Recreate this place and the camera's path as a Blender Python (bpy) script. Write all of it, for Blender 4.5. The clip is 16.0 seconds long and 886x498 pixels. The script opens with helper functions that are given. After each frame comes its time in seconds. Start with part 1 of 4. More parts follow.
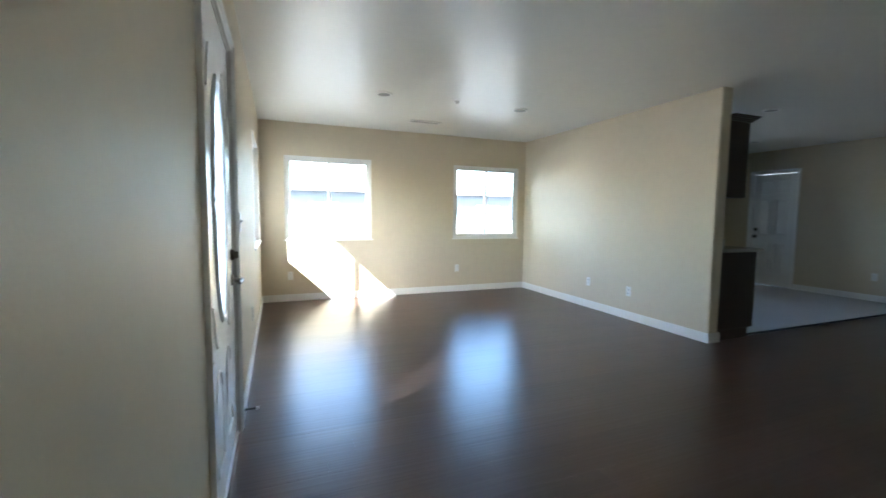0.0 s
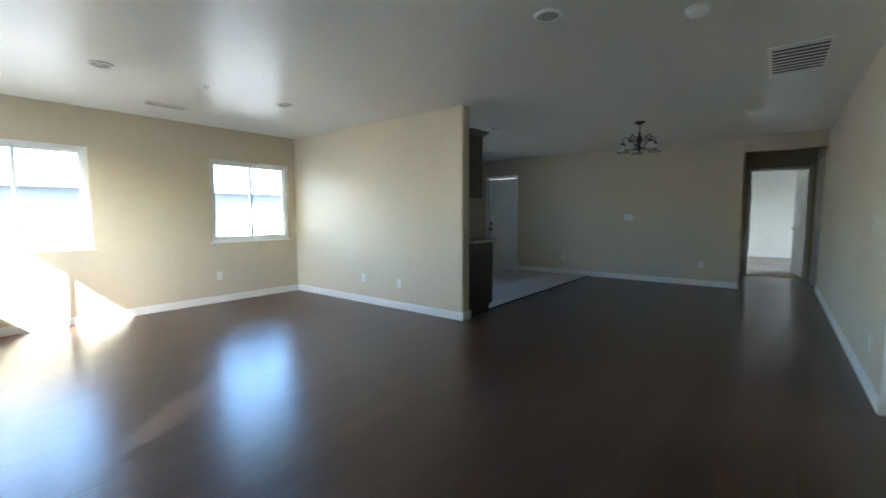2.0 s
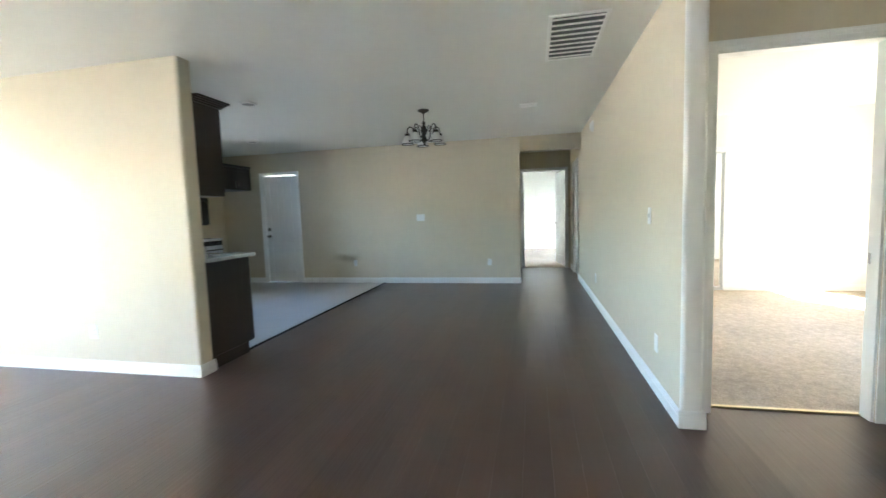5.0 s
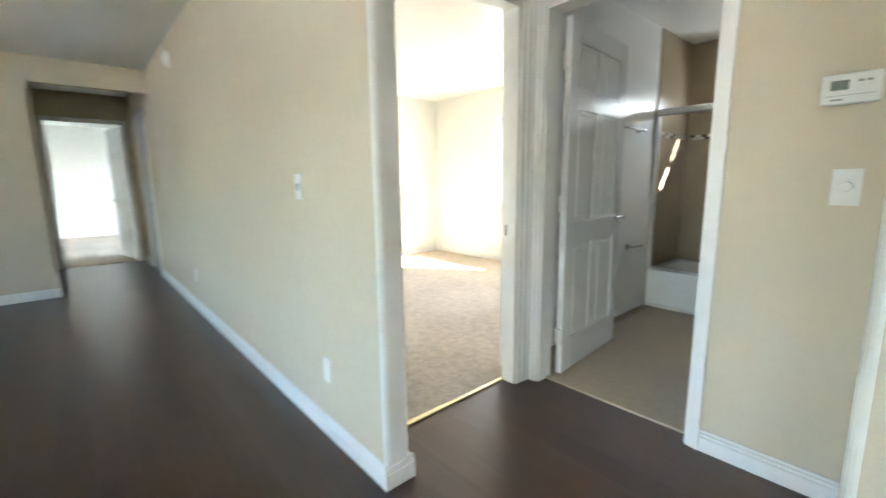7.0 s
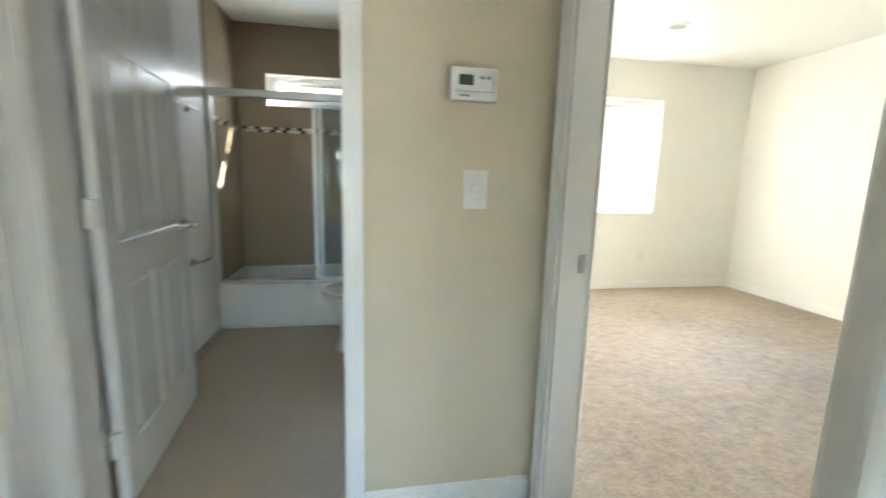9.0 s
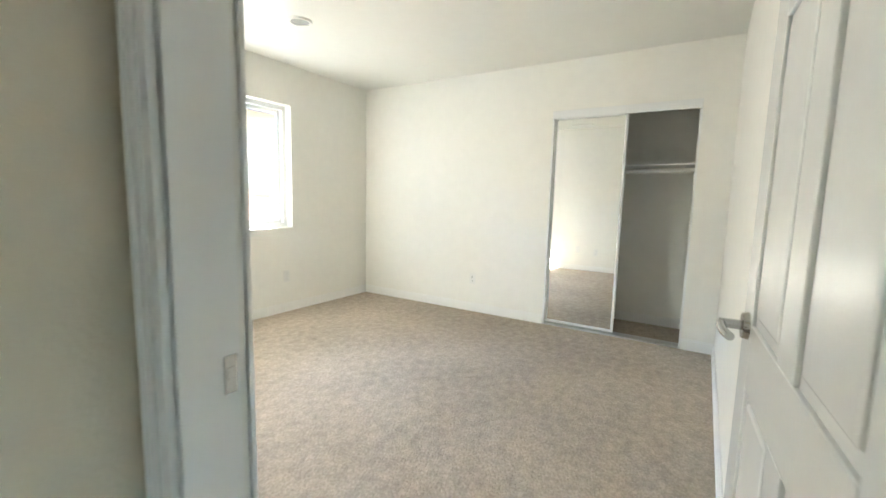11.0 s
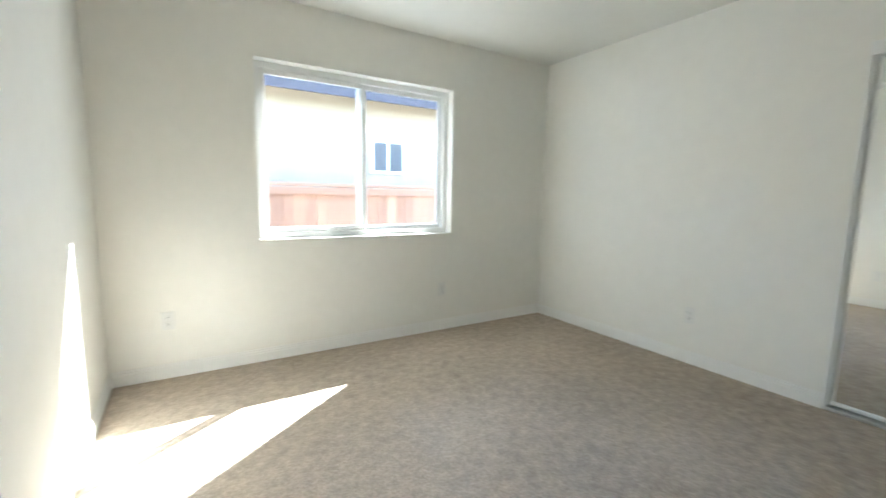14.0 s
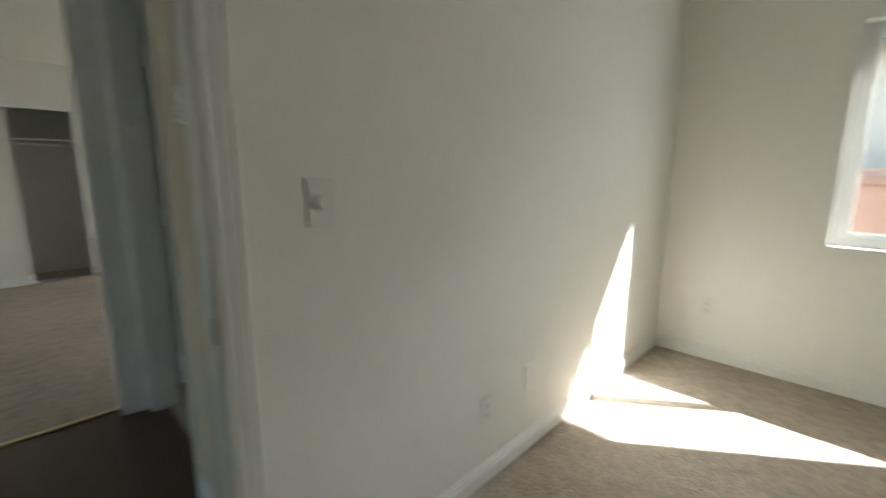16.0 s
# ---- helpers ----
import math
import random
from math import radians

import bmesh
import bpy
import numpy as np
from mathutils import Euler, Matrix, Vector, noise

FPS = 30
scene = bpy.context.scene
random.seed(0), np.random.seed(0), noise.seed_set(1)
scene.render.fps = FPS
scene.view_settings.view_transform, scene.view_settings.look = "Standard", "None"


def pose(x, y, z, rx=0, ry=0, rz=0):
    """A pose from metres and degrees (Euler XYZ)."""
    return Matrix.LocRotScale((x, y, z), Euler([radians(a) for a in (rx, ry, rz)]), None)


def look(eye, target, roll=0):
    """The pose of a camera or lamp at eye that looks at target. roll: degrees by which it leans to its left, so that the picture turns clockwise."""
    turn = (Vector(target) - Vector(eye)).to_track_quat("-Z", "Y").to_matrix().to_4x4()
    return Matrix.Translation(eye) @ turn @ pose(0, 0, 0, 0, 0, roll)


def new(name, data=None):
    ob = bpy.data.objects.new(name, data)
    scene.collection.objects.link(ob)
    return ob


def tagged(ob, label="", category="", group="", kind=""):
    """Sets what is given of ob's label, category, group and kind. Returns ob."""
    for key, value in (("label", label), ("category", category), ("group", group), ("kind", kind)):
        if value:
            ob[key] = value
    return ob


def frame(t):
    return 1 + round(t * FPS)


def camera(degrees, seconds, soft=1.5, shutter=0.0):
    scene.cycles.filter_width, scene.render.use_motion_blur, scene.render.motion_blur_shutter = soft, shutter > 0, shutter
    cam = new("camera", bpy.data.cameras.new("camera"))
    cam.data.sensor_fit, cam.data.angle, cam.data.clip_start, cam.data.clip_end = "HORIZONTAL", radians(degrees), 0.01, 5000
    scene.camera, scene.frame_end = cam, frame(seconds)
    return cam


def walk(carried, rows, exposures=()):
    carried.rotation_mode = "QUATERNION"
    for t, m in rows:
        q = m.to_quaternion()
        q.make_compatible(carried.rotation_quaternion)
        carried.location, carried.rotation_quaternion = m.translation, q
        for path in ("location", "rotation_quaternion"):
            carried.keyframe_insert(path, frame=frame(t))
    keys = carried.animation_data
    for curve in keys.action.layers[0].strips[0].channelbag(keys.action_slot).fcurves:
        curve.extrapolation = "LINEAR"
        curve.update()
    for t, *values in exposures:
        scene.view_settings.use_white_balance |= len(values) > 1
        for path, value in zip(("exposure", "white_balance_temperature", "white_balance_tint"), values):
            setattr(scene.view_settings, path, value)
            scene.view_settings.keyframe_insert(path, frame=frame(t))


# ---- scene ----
cam = camera(93.3, 16.0, shutter=0.45)
PATH = [
    (0, (0.465, 0.472, 1.219), (1.199, 2.325, 1.056), 0.7),
    (0.5, (0.483, 0.47, 1.221), (1.458, 2.208, 1.053), 0.3),
    (1, (0.508, 0.46, 1.221), (1.698, 2.059, 1.057), 0.0),
    (1.5, (0.483, 0.466, 1.204), (1.88, 1.889, 1.05), -0.0),
    (2, (0.488, 0.461, 1.223), (2.05, 1.699, 1.06), -0.2),
    (2.5, (0.477, 0.476, 1.22), (2.158, 1.549, 1.063), -0.3),
    (3, (0.523, 0.473, 1.213), (2.28, 1.411, 1.038), -0.4),
    (5.5, (1.962, 0.743, 1.214), (3.946, 0.904, 1.018), -0.8),
    (6, (2.243, 0.784, 1.196), (4.215, 0.542, 0.966), 1.0),
    (6.5, (2.537, 0.816, 1.201), (4.338, -0.02, 0.958), 0.4),
    (7, (2.831, 0.694, 1.175), (4.311, -0.611, 0.852), -0.7),
    (7.5, (3.062, 0.61, 1.183), (4.066, -1.094, 0.889), 0.7),
    (8, (3.258, 0.534, 1.186), (3.678, -1.395, 0.865), 0.2),
    (8.5, (3.327, 0.296, 1.168), (3.368, -1.668, 0.792), -0.6),
    (9, (3.339, 0.071, 1.167), (2.976, -1.869, 0.839), 1.5),
    (9.5, (3.437, -0.221, 1.187), (2.285, -1.822, 0.854), 0.4),
    (10, (3.336, -0.352, 1.184), (1.844, -1.632, 0.818), 0.9),
    (12.5, (2.569, -0.768, 1.202), (0.826, -1.737, 1.048), 0.7),
    (13, (2.459, -0.8, 1.21), (0.829, -1.954, 1.119), -0.5),
    (13.5, (2.325, -0.901, 1.183), (0.892, -2.288, 1.038), -0.6),
    (14, (2.195, -1.032, 1.178), (1.146, -2.717, 0.927), 1.0),
    (14.5, (2.082, -1.131, 1.106), (1.557, -3.042, 0.836), -0.1),
    (15, (1.92, -1.191, 1.096), (2.048, -3.163, 0.79), 1.8),
    (15.5, (1.836, -1.1, 1.088), (2.578, -2.93, 0.772), -0.3),
    (16, (1.659, -0.872, 1.265), (3.045, -2.268, 0.907), 0.2),
]
EXPOSURES = [(0.0, 4.66, 5560, 5), (1.5, 4.66, 5560, 5), (3.0, 5.22, 5640, 5), (5.5, 6.35, 5880, 6), (8.0, 5.95, 5940, 6), (10.0, 5.8, 5900, 5), (12.5, 5.1, 5450, 5), (14.0, 4.72, 5430, 4), (14.6, 4.4, 5560, 4), (16.0, 3.95, 5800, 4)]
walk(cam, [(t, look(eye, target, roll)) for t, eye, target, roll in PATH], EXPOSURES)

# ---- daylight ----
SUN_FROM = radians(36.0)      # the light travels this far from +x towards +y
SUN_HIGH = radians(37.5)
sun = new("sun", bpy.data.lights.new("sun", "SUN"))
sun.data.energy, sun.data.angle, sun.data.color = 2.3, radians(0.53), (1.0, 0.95, 0.87)
travel = Vector((math.cos(SUN_HIGH) * math.cos(SUN_FROM), math.cos(SUN_HIGH) * math.sin(SUN_FROM), -math.sin(SUN_HIGH)))
sun.matrix_world = look(Vector((0, 0, 20)), Vector((0, 0, 20)) + travel)
world = bpy.data.worlds.new("sky")
scene.world = world
world.use_nodes = True
sky = world.node_tree.nodes.new("ShaderNodeTexSky")
sky.sky_type, sky.sun_disc = "NISHITA", False
sky.sun_elevation, sky.sun_rotation = SUN_HIGH, radians(234)
sky.air_density, sky.dust_density = 1.0, 2.0
background = world.node_tree.nodes["Background"]
background.inputs["Strength"].default_value = 0.15
world.node_tree.links.new(sky.outputs[0], background.inputs["Color"])

# daylight in the opening of the small bathroom window
bath_daylight = new("bath_daylight", bpy.data.lights.new("bath_daylight", "AREA"))
bath_daylight.data.shape, bath_daylight.data.size, bath_daylight.data.size_y = "RECTANGLE", 0.74, 0.22
bath_daylight.data.energy, bath_daylight.data.color = 0.27, (0.97, 0.98, 1.0)
bath_daylight.matrix_world = look(Vector((3.79, -4.125, 1.902)), Vector((3.79, -3.125, 1.602)))

# the sky's light in the openings of the two bedroom windows
for at, wide, watts in (((0.987, -4.215, 1.456), 1.42, 0.5), ((6.14, -4.055, 1.465), 1.40, 0.75)):
    daylight = new("window_daylight", bpy.data.lights.new("window_daylight", "AREA"))
    daylight.data.shape, daylight.data.size, daylight.data.size_y = "RECTANGLE", wide, 1.1
    daylight.data.energy, daylight.data.color = watts, (1.0, 0.985, 0.945)
    daylight.matrix_world = look(Vector(at), Vector(at) + Vector((0, 1, 0)))

# ---- materials ----
def material(name, rgb, rough=0.5, metal=0.0, vary=0.06, scale=6.0, bump=0.0, bump_scale=200.0, ior=1.5, coat=0.0, rough_vary=0.0, per_object=0.0, per_island=0.0, stretch=(1, 1, 1), speck=0.0, speck_scale=150.0):
    """Paint, metal, fabric: a base colour that drifts at two scales, and a fine relief."""
    m = bpy.data.materials.new(name)
    m.use_nodes = True
    n, l = m.node_tree.nodes, m.node_tree.links
    p = n["Principled BSDF"]
    p.inputs["Roughness"].default_value, p.inputs["Metallic"].default_value = rough, metal
    p.inputs["IOR"].default_value, p.inputs["Coat Weight"].default_value = ior, coat
    where = n.new("ShaderNodeTexCoord")
    place = n.new("ShaderNodeMapping")
    place.inputs["Scale"].default_value = stretch
    l.new(where.outputs["Object"], place.inputs["Vector"])
    big, small = n.new("ShaderNodeTexNoise"), n.new("ShaderNodeTexNoise")
    big.inputs["Scale"].default_value, small.inputs["Scale"].default_value = scale * 0.25, scale * 4
    big.inputs["Detail"].default_value = small.inputs["Detail"].default_value = 4
    for t in (big, small):
        l.new(place.outputs[0], t.inputs["Vector"])
    mix = n.new("ShaderNodeMath")
    mix.operation = "ADD"
    l.new(big.outputs["Fac"], mix.inputs[0])
    l.new(small.outputs["Fac"], mix.inputs[1])
    drift = mix.outputs[0]
    for amount, node, socket in ((per_object, "ShaderNodeObjectInfo", "Random"), (per_island, "ShaderNodeNewGeometry", "Random Per Island")):
        if amount:
            info, more = n.new(node), n.new("ShaderNodeMath")
            more.operation = "MULTIPLY_ADD"
            l.new(info.outputs[socket], more.inputs[0])
            more.inputs[1].default_value = amount / max(vary, 0.01)
            l.new(drift, more.inputs[2])
            drift = more.outputs[0]
    span = n.new("ShaderNodeMapRange")
    span.inputs["From Min"].default_value, span.inputs["From Max"].default_value = 0.6, 1.4
    span.inputs["To Min"].default_value, span.inputs["To Max"].default_value = 1 - vary, 1 + vary
    span.clamp = False
    l.new(drift, span.inputs["Value"])
    tint = n.new("ShaderNodeVectorMath")
    tint.operation = "SCALE"
    tint.inputs[0].default_value = rgb
    shade = span.outputs[0]
    if speck:
        dots, reach, times = n.new("ShaderNodeTexNoise"), n.new("ShaderNodeMapRange"), n.new("ShaderNodeMath")
        dots.inputs["Scale"].default_value, dots.inputs["Detail"].default_value = speck_scale, 2
        reach.inputs["From Min"].default_value, reach.inputs["From Max"].default_value = 0.3, 0.7
        reach.inputs["To Min"].default_value, reach.inputs["To Max"].default_value = 1 - speck, 1 + speck
        l.new(place.outputs[0], dots.inputs["Vector"])
        l.new(dots.outputs["Fac"], reach.inputs["Value"])
        times.operation = "MULTIPLY"
        l.new(shade, times.inputs[0])
        l.new(reach.outputs[0], times.inputs[1])
        shade = times.outputs[0]
    l.new(shade, tint.inputs["Scale"])
    l.new(tint.outputs[0], p.inputs["Base Color"])
    if rough_vary:
        r = n.new("ShaderNodeMapRange")
        r.inputs["From Min"].default_value, r.inputs["From Max"].default_value = 0.3, 0.7
        r.inputs["To Min"].default_value, r.inputs["To Max"].default_value = rough - rough_vary, rough + rough_vary
        l.new(big.outputs["Fac"], r.inputs["Value"])
        l.new(r.outputs[0], p.inputs["Roughness"])
    if bump:
        grain, lift = n.new("ShaderNodeTexNoise"), n.new("ShaderNodeBump")
        grain.inputs["Scale"].default_value, grain.inputs["Detail"].default_value = bump_scale, 3
        lift.inputs["Strength"].default_value, lift.inputs["Distance"].default_value = bump, 0.01
        l.new(place.outputs[0], grain.inputs["Vector"])
        l.new(grain.outputs["Fac"], lift.inputs["Height"])
        l.new(lift.outputs[0], p.inputs["Normal"])
    return m


def glass_material(name, tint=(1, 1, 1), rough=0.0, frost=0.0):
    m = bpy.data.materials.new(name)
    m.use_nodes = True
    n, l = m.node_tree.nodes, m.node_tree.links
    n.remove(n["Principled BSDF"])
    clear, gloss, fres, mix = n.new("ShaderNodeBsdfTransparent"), n.new("ShaderNodeBsdfGlossy"), n.new("ShaderNodeFresnel"), n.new("ShaderNodeMixShader")
    clear.inputs["Color"].default_value = (*tint, 1)
    gloss.inputs["Roughness"].default_value = rough
    fres.inputs["IOR"].default_value = 1.45
    l.new(fres.outputs[0], mix.inputs[0])
    body = clear
    if frost:
        soft, inner = n.new("ShaderNodeBsdfTranslucent"), n.new("ShaderNodeMixShader")
        soft.inputs["Color"].default_value = (*tint, 1)
        inner.inputs[0].default_value = frost
        l.new(clear.outputs[0], inner.inputs[1])
        l.new(soft.outputs[0], inner.inputs[2])
        body = inner
    l.new(body.outputs[0], mix.inputs[1])
    l.new(gloss.outputs[0], mix.inputs[2])
    l.new(mix.outputs[0], n["Material Output"].inputs["Surface"])
    return m


def wood_floor_material():
    """Dark hand-scraped boards: grain and shallow ripples along the board, a satin varnish."""
    m = material("dark_wood_floor", (0.070, 0.040, 0.028), 0.29, vary=0.12, scale=9, per_object=0.12, stretch=(0.5, 6, 6))
    n, l = m.node_tree.nodes, m.node_tree.links
    where, place, ripple, slow, add, lift = (n.new("ShaderNode" + k) for k in ("TexCoord", "Mapping", "TexNoise", "TexNoise", "Math", "Bump"))
    place.inputs["Scale"].default_value = (1.2, 46, 1)
    l.new(where.outputs["Object"], place.inputs["Vector"])
    l.new(place.outputs[0], ripple.inputs["Vector"])
    ripple.inputs["Scale"].default_value, ripple.inputs["Detail"].default_value = 1.0, 2
    l.new(where.outputs["Object"], slow.inputs["Vector"])
    slow.inputs["Scale"].default_value = 5
    add.operation = "ADD"
    l.new(ripple.outputs["Fac"], add.inputs[0])
    l.new(slow.outputs["Fac"], add.inputs[1])
    lift.inputs["Strength"].default_value, lift.inputs["Distance"].default_value = 0.55, 0.0022
    l.new(add.outputs[0], lift.inputs["Height"])
    l.new(lift.outputs[0], n["Principled BSDF"].inputs["Normal"])
    return m


BEIGE = material("beige_wall_paint", (0.64, 0.556, 0.405), 0.56, vary=0.03, scale=3, bump=0.12, bump_scale=110)
CREAM = material("cream_wall_paint", (0.85, 0.83, 0.765), 0.65, vary=0.025, scale=3, bump=0.12, bump_scale=110)
CEILING_PAINT = material("white_ceiling_semigloss", (0.78, 0.77, 0.71), 0.35, vary=0.02, scale=3, bump=0.05, bump_scale=60)
TRIM = material("white_gloss_trim", (0.86, 0.85, 0.81), 0.28, vary=0.02, scale=4, bump=0.02, bump_scale=90)
DOOR_PAINT = material("white_door_paint", (0.84, 0.84, 0.81), 0.27, vary=0.025, scale=4, bump=0.03, bump_scale=120)
VINYL = material("white_window_vinyl", (0.82, 0.82, 0.80), 0.35, vary=0.015)
PLASTIC = material("white_switch_plastic", (0.80, 0.79, 0.75), 0.32, vary=0.015)
GREY_PLASTIC = material("grey_plastic", (0.32, 0.33, 0.31), 0.4, vary=0.02)
WOOD_FLOOR = wood_floor_material()
SUBFLOOR = material("dark_board_joint", (0.012, 0.008, 0.006), 0.8)
CARPET = material("beige_cut_pile_carpet", (0.465, 0.39, 0.303), 0.95, vary=0.25, scale=4.0, bump=0.95, bump_scale=95, ior=1.3, speck=0.17, speck_scale=85)
VINYL_FLOOR = material("pale_kitchen_tile", (0.40, 0.37, 0.34), 0.45, vary=0.08, scale=8, bump=0.05, bump_scale=60)
BATH_FLOOR = material("tan_bath_vinyl", (0.50, 0.41, 0.29), 0.42, vary=0.10, scale=7, bump=0.06, bump_scale=80)
BATH_TILE = material("taupe_wall_tile", (0.34, 0.27, 0.18), 0.22, vary=0.08, scale=6, bump=0.04, bump_scale=40)
BATH_PAINT = material("white_bath_paint", (0.82, 0.81, 0.76), 0.28, vary=0.02, scale=3, bump=0.06, bump_scale=110)
MOSAIC_DARK = material("dark_mosaic_tile", (0.05, 0.035, 0.03), 0.15, per_object=0.3)
MOSAIC_LIGHT = material("pale_mosaic_tile", (0.55, 0.5, 0.42), 0.15, per_object=0.2)
PORCELAIN = material("white_porcelain", (0.82, 0.82, 0.80), 0.10, vary=0.01, coat=0.4)
CHROME = material("brushed_nickel", (0.55, 0.54, 0.52), 0.24, metal=1.0, vary=0.04)
SATIN_ALU = material("satin_aluminium", (0.70, 0.70, 0.69), 0.30, metal=1.0, vary=0.03)
BRASS = material("pale_gold_strip", (0.70, 0.60, 0.36), 0.32, metal=0.9, vary=0.05)
MIRROR = material("mirror_silver", (0.90, 0.91, 0.90), 0.01, metal=1.0, vary=0.0)
IRON = material("dark_bronze_iron", (0.045, 0.038, 0.032), 0.42, metal=0.6, vary=0.15)
SHADE_GLASS = material("white_frosted_shade_glass", (0.78, 0.76, 0.70), 0.35, vary=0.03)
CABINET = material("espresso_stained_cabinet", (0.030, 0.019, 0.014), 0.34, vary=0.25, scale=7, bump=0.06, bump_scale=50, stretch=(6, 6, 0.6))
COUNTER = material("pale_stone_counter", (0.46, 0.44, 0.40), 0.16, vary=0.12, scale=40)
APPLIANCE = material("white_appliance_enamel", (0.70, 0.71, 0.72), 0.22, vary=0.01)
BLACK_GLASS = material("black_appliance_glass", (0.010, 0.010, 0.012), 0.08, vary=0.05)
BLACK_PLASTIC = material("black_plastic", (0.018, 0.018, 0.018), 0.4, vary=0.05)
LENS = material("lamp_lens_frosted", (0.75, 0.75, 0.72), 0.4, vary=0.01)
DUCT_SHADE = material("grey_duct_shade", (0.10, 0.10, 0.105), 0.8)
DARK_PANE = material("grey_window_pane", (0.07, 0.068, 0.066), 0.65, vary=0.05)
PEWTER = material("dark_pewter", (0.22, 0.20, 0.18), 0.3, metal=1.0, vary=0.05)
STUCCO = material("cream_stucco", (0.34, 0.275, 0.19), 0.9, vary=0.06, scale=2, bump=0.4, bump_scale=60)
# the slate tone has the shade under the neighbour's eave in it
SHADED_FASCIA = material("shaded_slate_fascia", (0.05, 0.043, 0.05), 0.8, vary=0.08)
SHINGLE = material("grey_roof_shingle", (0.10, 0.10, 0.11), 0.9, vary=0.2, scale=12, bump=0.5, bump_scale=20)
FENCE_WOOD = material("red_cedar_fence", (0.19, 0.105, 0.065), 0.75, vary=0.22, scale=8, per_object=0.3, bump=0.3, bump_scale=30, stretch=(5, 5, 0.5))
CONCRETE = material("pale_concrete", (0.24, 0.22, 0.19), 0.9, vary=0.12, scale=3, bump=0.2, bump_scale=40)
SLATE_WALL = material("dark_slate_siding", (0.10, 0.11, 0.125), 0.8, vary=0.06)
GREY_WALL = material("grey_siding", (0.22, 0.24, 0.27), 0.8, vary=0.06)
WHITE_WALL = material("white_block_wall", (0.72, 0.70, 0.64), 0.9, vary=0.06)
LEAF = material("green_leaf", (0.07, 0.12, 0.035), 0.6, vary=0.25, per_island=0.5)
BARK = material("brown_bark", (0.10, 0.07, 0.045), 0.9, vary=0.2, bump=0.6, bump_scale=20)
PANE = glass_material("clear_pane", (0.97, 0.98, 0.98))
SHOWER_GLASS = glass_material("shower_pane", (0.90, 0.93, 0.92), 0.02)
FROSTED = glass_material("patterned_door_glass", (0.55, 0.60, 0.68), 0.15, frost=0.55)
LCD = material("thermostat_screen", (0.10, 0.12, 0.09), 0.25, vary=0.02)


# ---- mesh helpers ----
def box(bm, x0, x1, y0, y1, z0, z1, bevel=0.0, segments=2):
    v = [bm.verts.new((x, y, z)) for x in (x0, x1) for y in (y0, y1) for z in (z0, z1)]
    f = [bm.faces.new([v[i] for i in q]) for q in ((0, 1, 3, 2), (4, 6, 7, 5), (0, 4, 5, 1), (2, 3, 7, 6), (0, 2, 6, 4), (1, 5, 7, 3))]
    if bevel:
        edges = list({e for face in f for e in face.edges})
        bmesh.ops.bevel(bm, geom=edges, offset=bevel, segments=segments, affect="EDGES", profile=0.5)
    return bm


def rod(bm, a, b, r0, r1=None, n=16):
    """A round bar from a to b."""
    a, b = Vector(a), Vector(b)
    m = Matrix.Translation((a + b) / 2) @ (b - a).to_track_quat("Z", "Y").to_matrix().to_4x4()
    bmesh.ops.create_cone(bm, cap_ends=True, segments=n, radius1=r0, radius2=r0 if r1 is None else r1, depth=(b - a).length, matrix=m)
    return bm


def lathe(bm, profile, centre=(0, 0, 0), n=28, sx=1.0, sy=1.0):
    """Turns rows of (radius, height) about z."""
    rings = []
    for r, z in profile:
        rings.append([bm.verts.new((centre[0] + sx * r * math.cos(2 * math.pi * k / n), centre[1] + sy * r * math.sin(2 * math.pi * k / n), centre[2] + z)) for k in range(n)])
    for a, b in zip(rings, rings[1:]):
        for k in range(n):
            bm.faces.new((a[k], a[(k + 1) % n], b[(k + 1) % n], b[k]))
    for ring, r in ((rings[0], profile[0][0]), (rings[-1], profile[-1][0])):
        if r > 1e-4:
            bm.faces.new(ring)
    return bm


def pipe(bm, points, r, n=10):
    """A round tube along points."""
    pts = [Vector(p) for p in points]
    rings = []
    for i, p in enumerate(pts):
        d = (pts[min(i + 1, len(pts) - 1)] - pts[max(i - 1, 0)]).normalized()
        q = d.to_track_quat("Z", "Y")
        rings.append([bm.verts.new(p + q @ Vector((r * math.cos(2 * math.pi * k / n), r * math.sin(2 * math.pi * k / n), 0))) for k in range(n)])
    for a, b in zip(rings, rings[1:]):
        for k in range(n):
            bm.faces.new((a[k], a[(k + 1) % n], b[(k + 1) % n], b[k]))
    bm.faces.new(rings[0])
    bm.faces.new(rings[-1])
    return bm


def mesh_of(name, bm, *mats, smooth=False):
    bmesh.ops.recalc_face_normals(bm, faces=bm.faces)
    data = bpy.data.meshes.new(name)
    bm.to_mesh(data)
    bm.free()
    for m in mats:
        data.materials.append(m)
    if smooth:
        for p in data.polygons:
            p.use_smooth = True
        data.set_sharp_from_angle(angle=radians(40))
    return data


def part(name, bm, mat, parent, label="", smooth=False):
    """One mesh object under a thing or under a part."""
    ob = new(name, mesh_of(name, bm, mat, smooth=smooth))
    ob.parent = parent
    return tagged(ob, label)


def thing(name, label, category, at=Matrix(), group=""):
    ob = new(name)
    ob.empty_display_size = 0.1
    ob.matrix_world = at if isinstance(at, Matrix) else Matrix.Translation(at)
    return tagged(ob, label, category, group)


def solid(name, bm, mat, label, category, kind="structure", smooth=False, *more):
    return tagged(new(name, mesh_of(name, bm, mat, *more, smooth=smooth)), label, category, kind=kind)


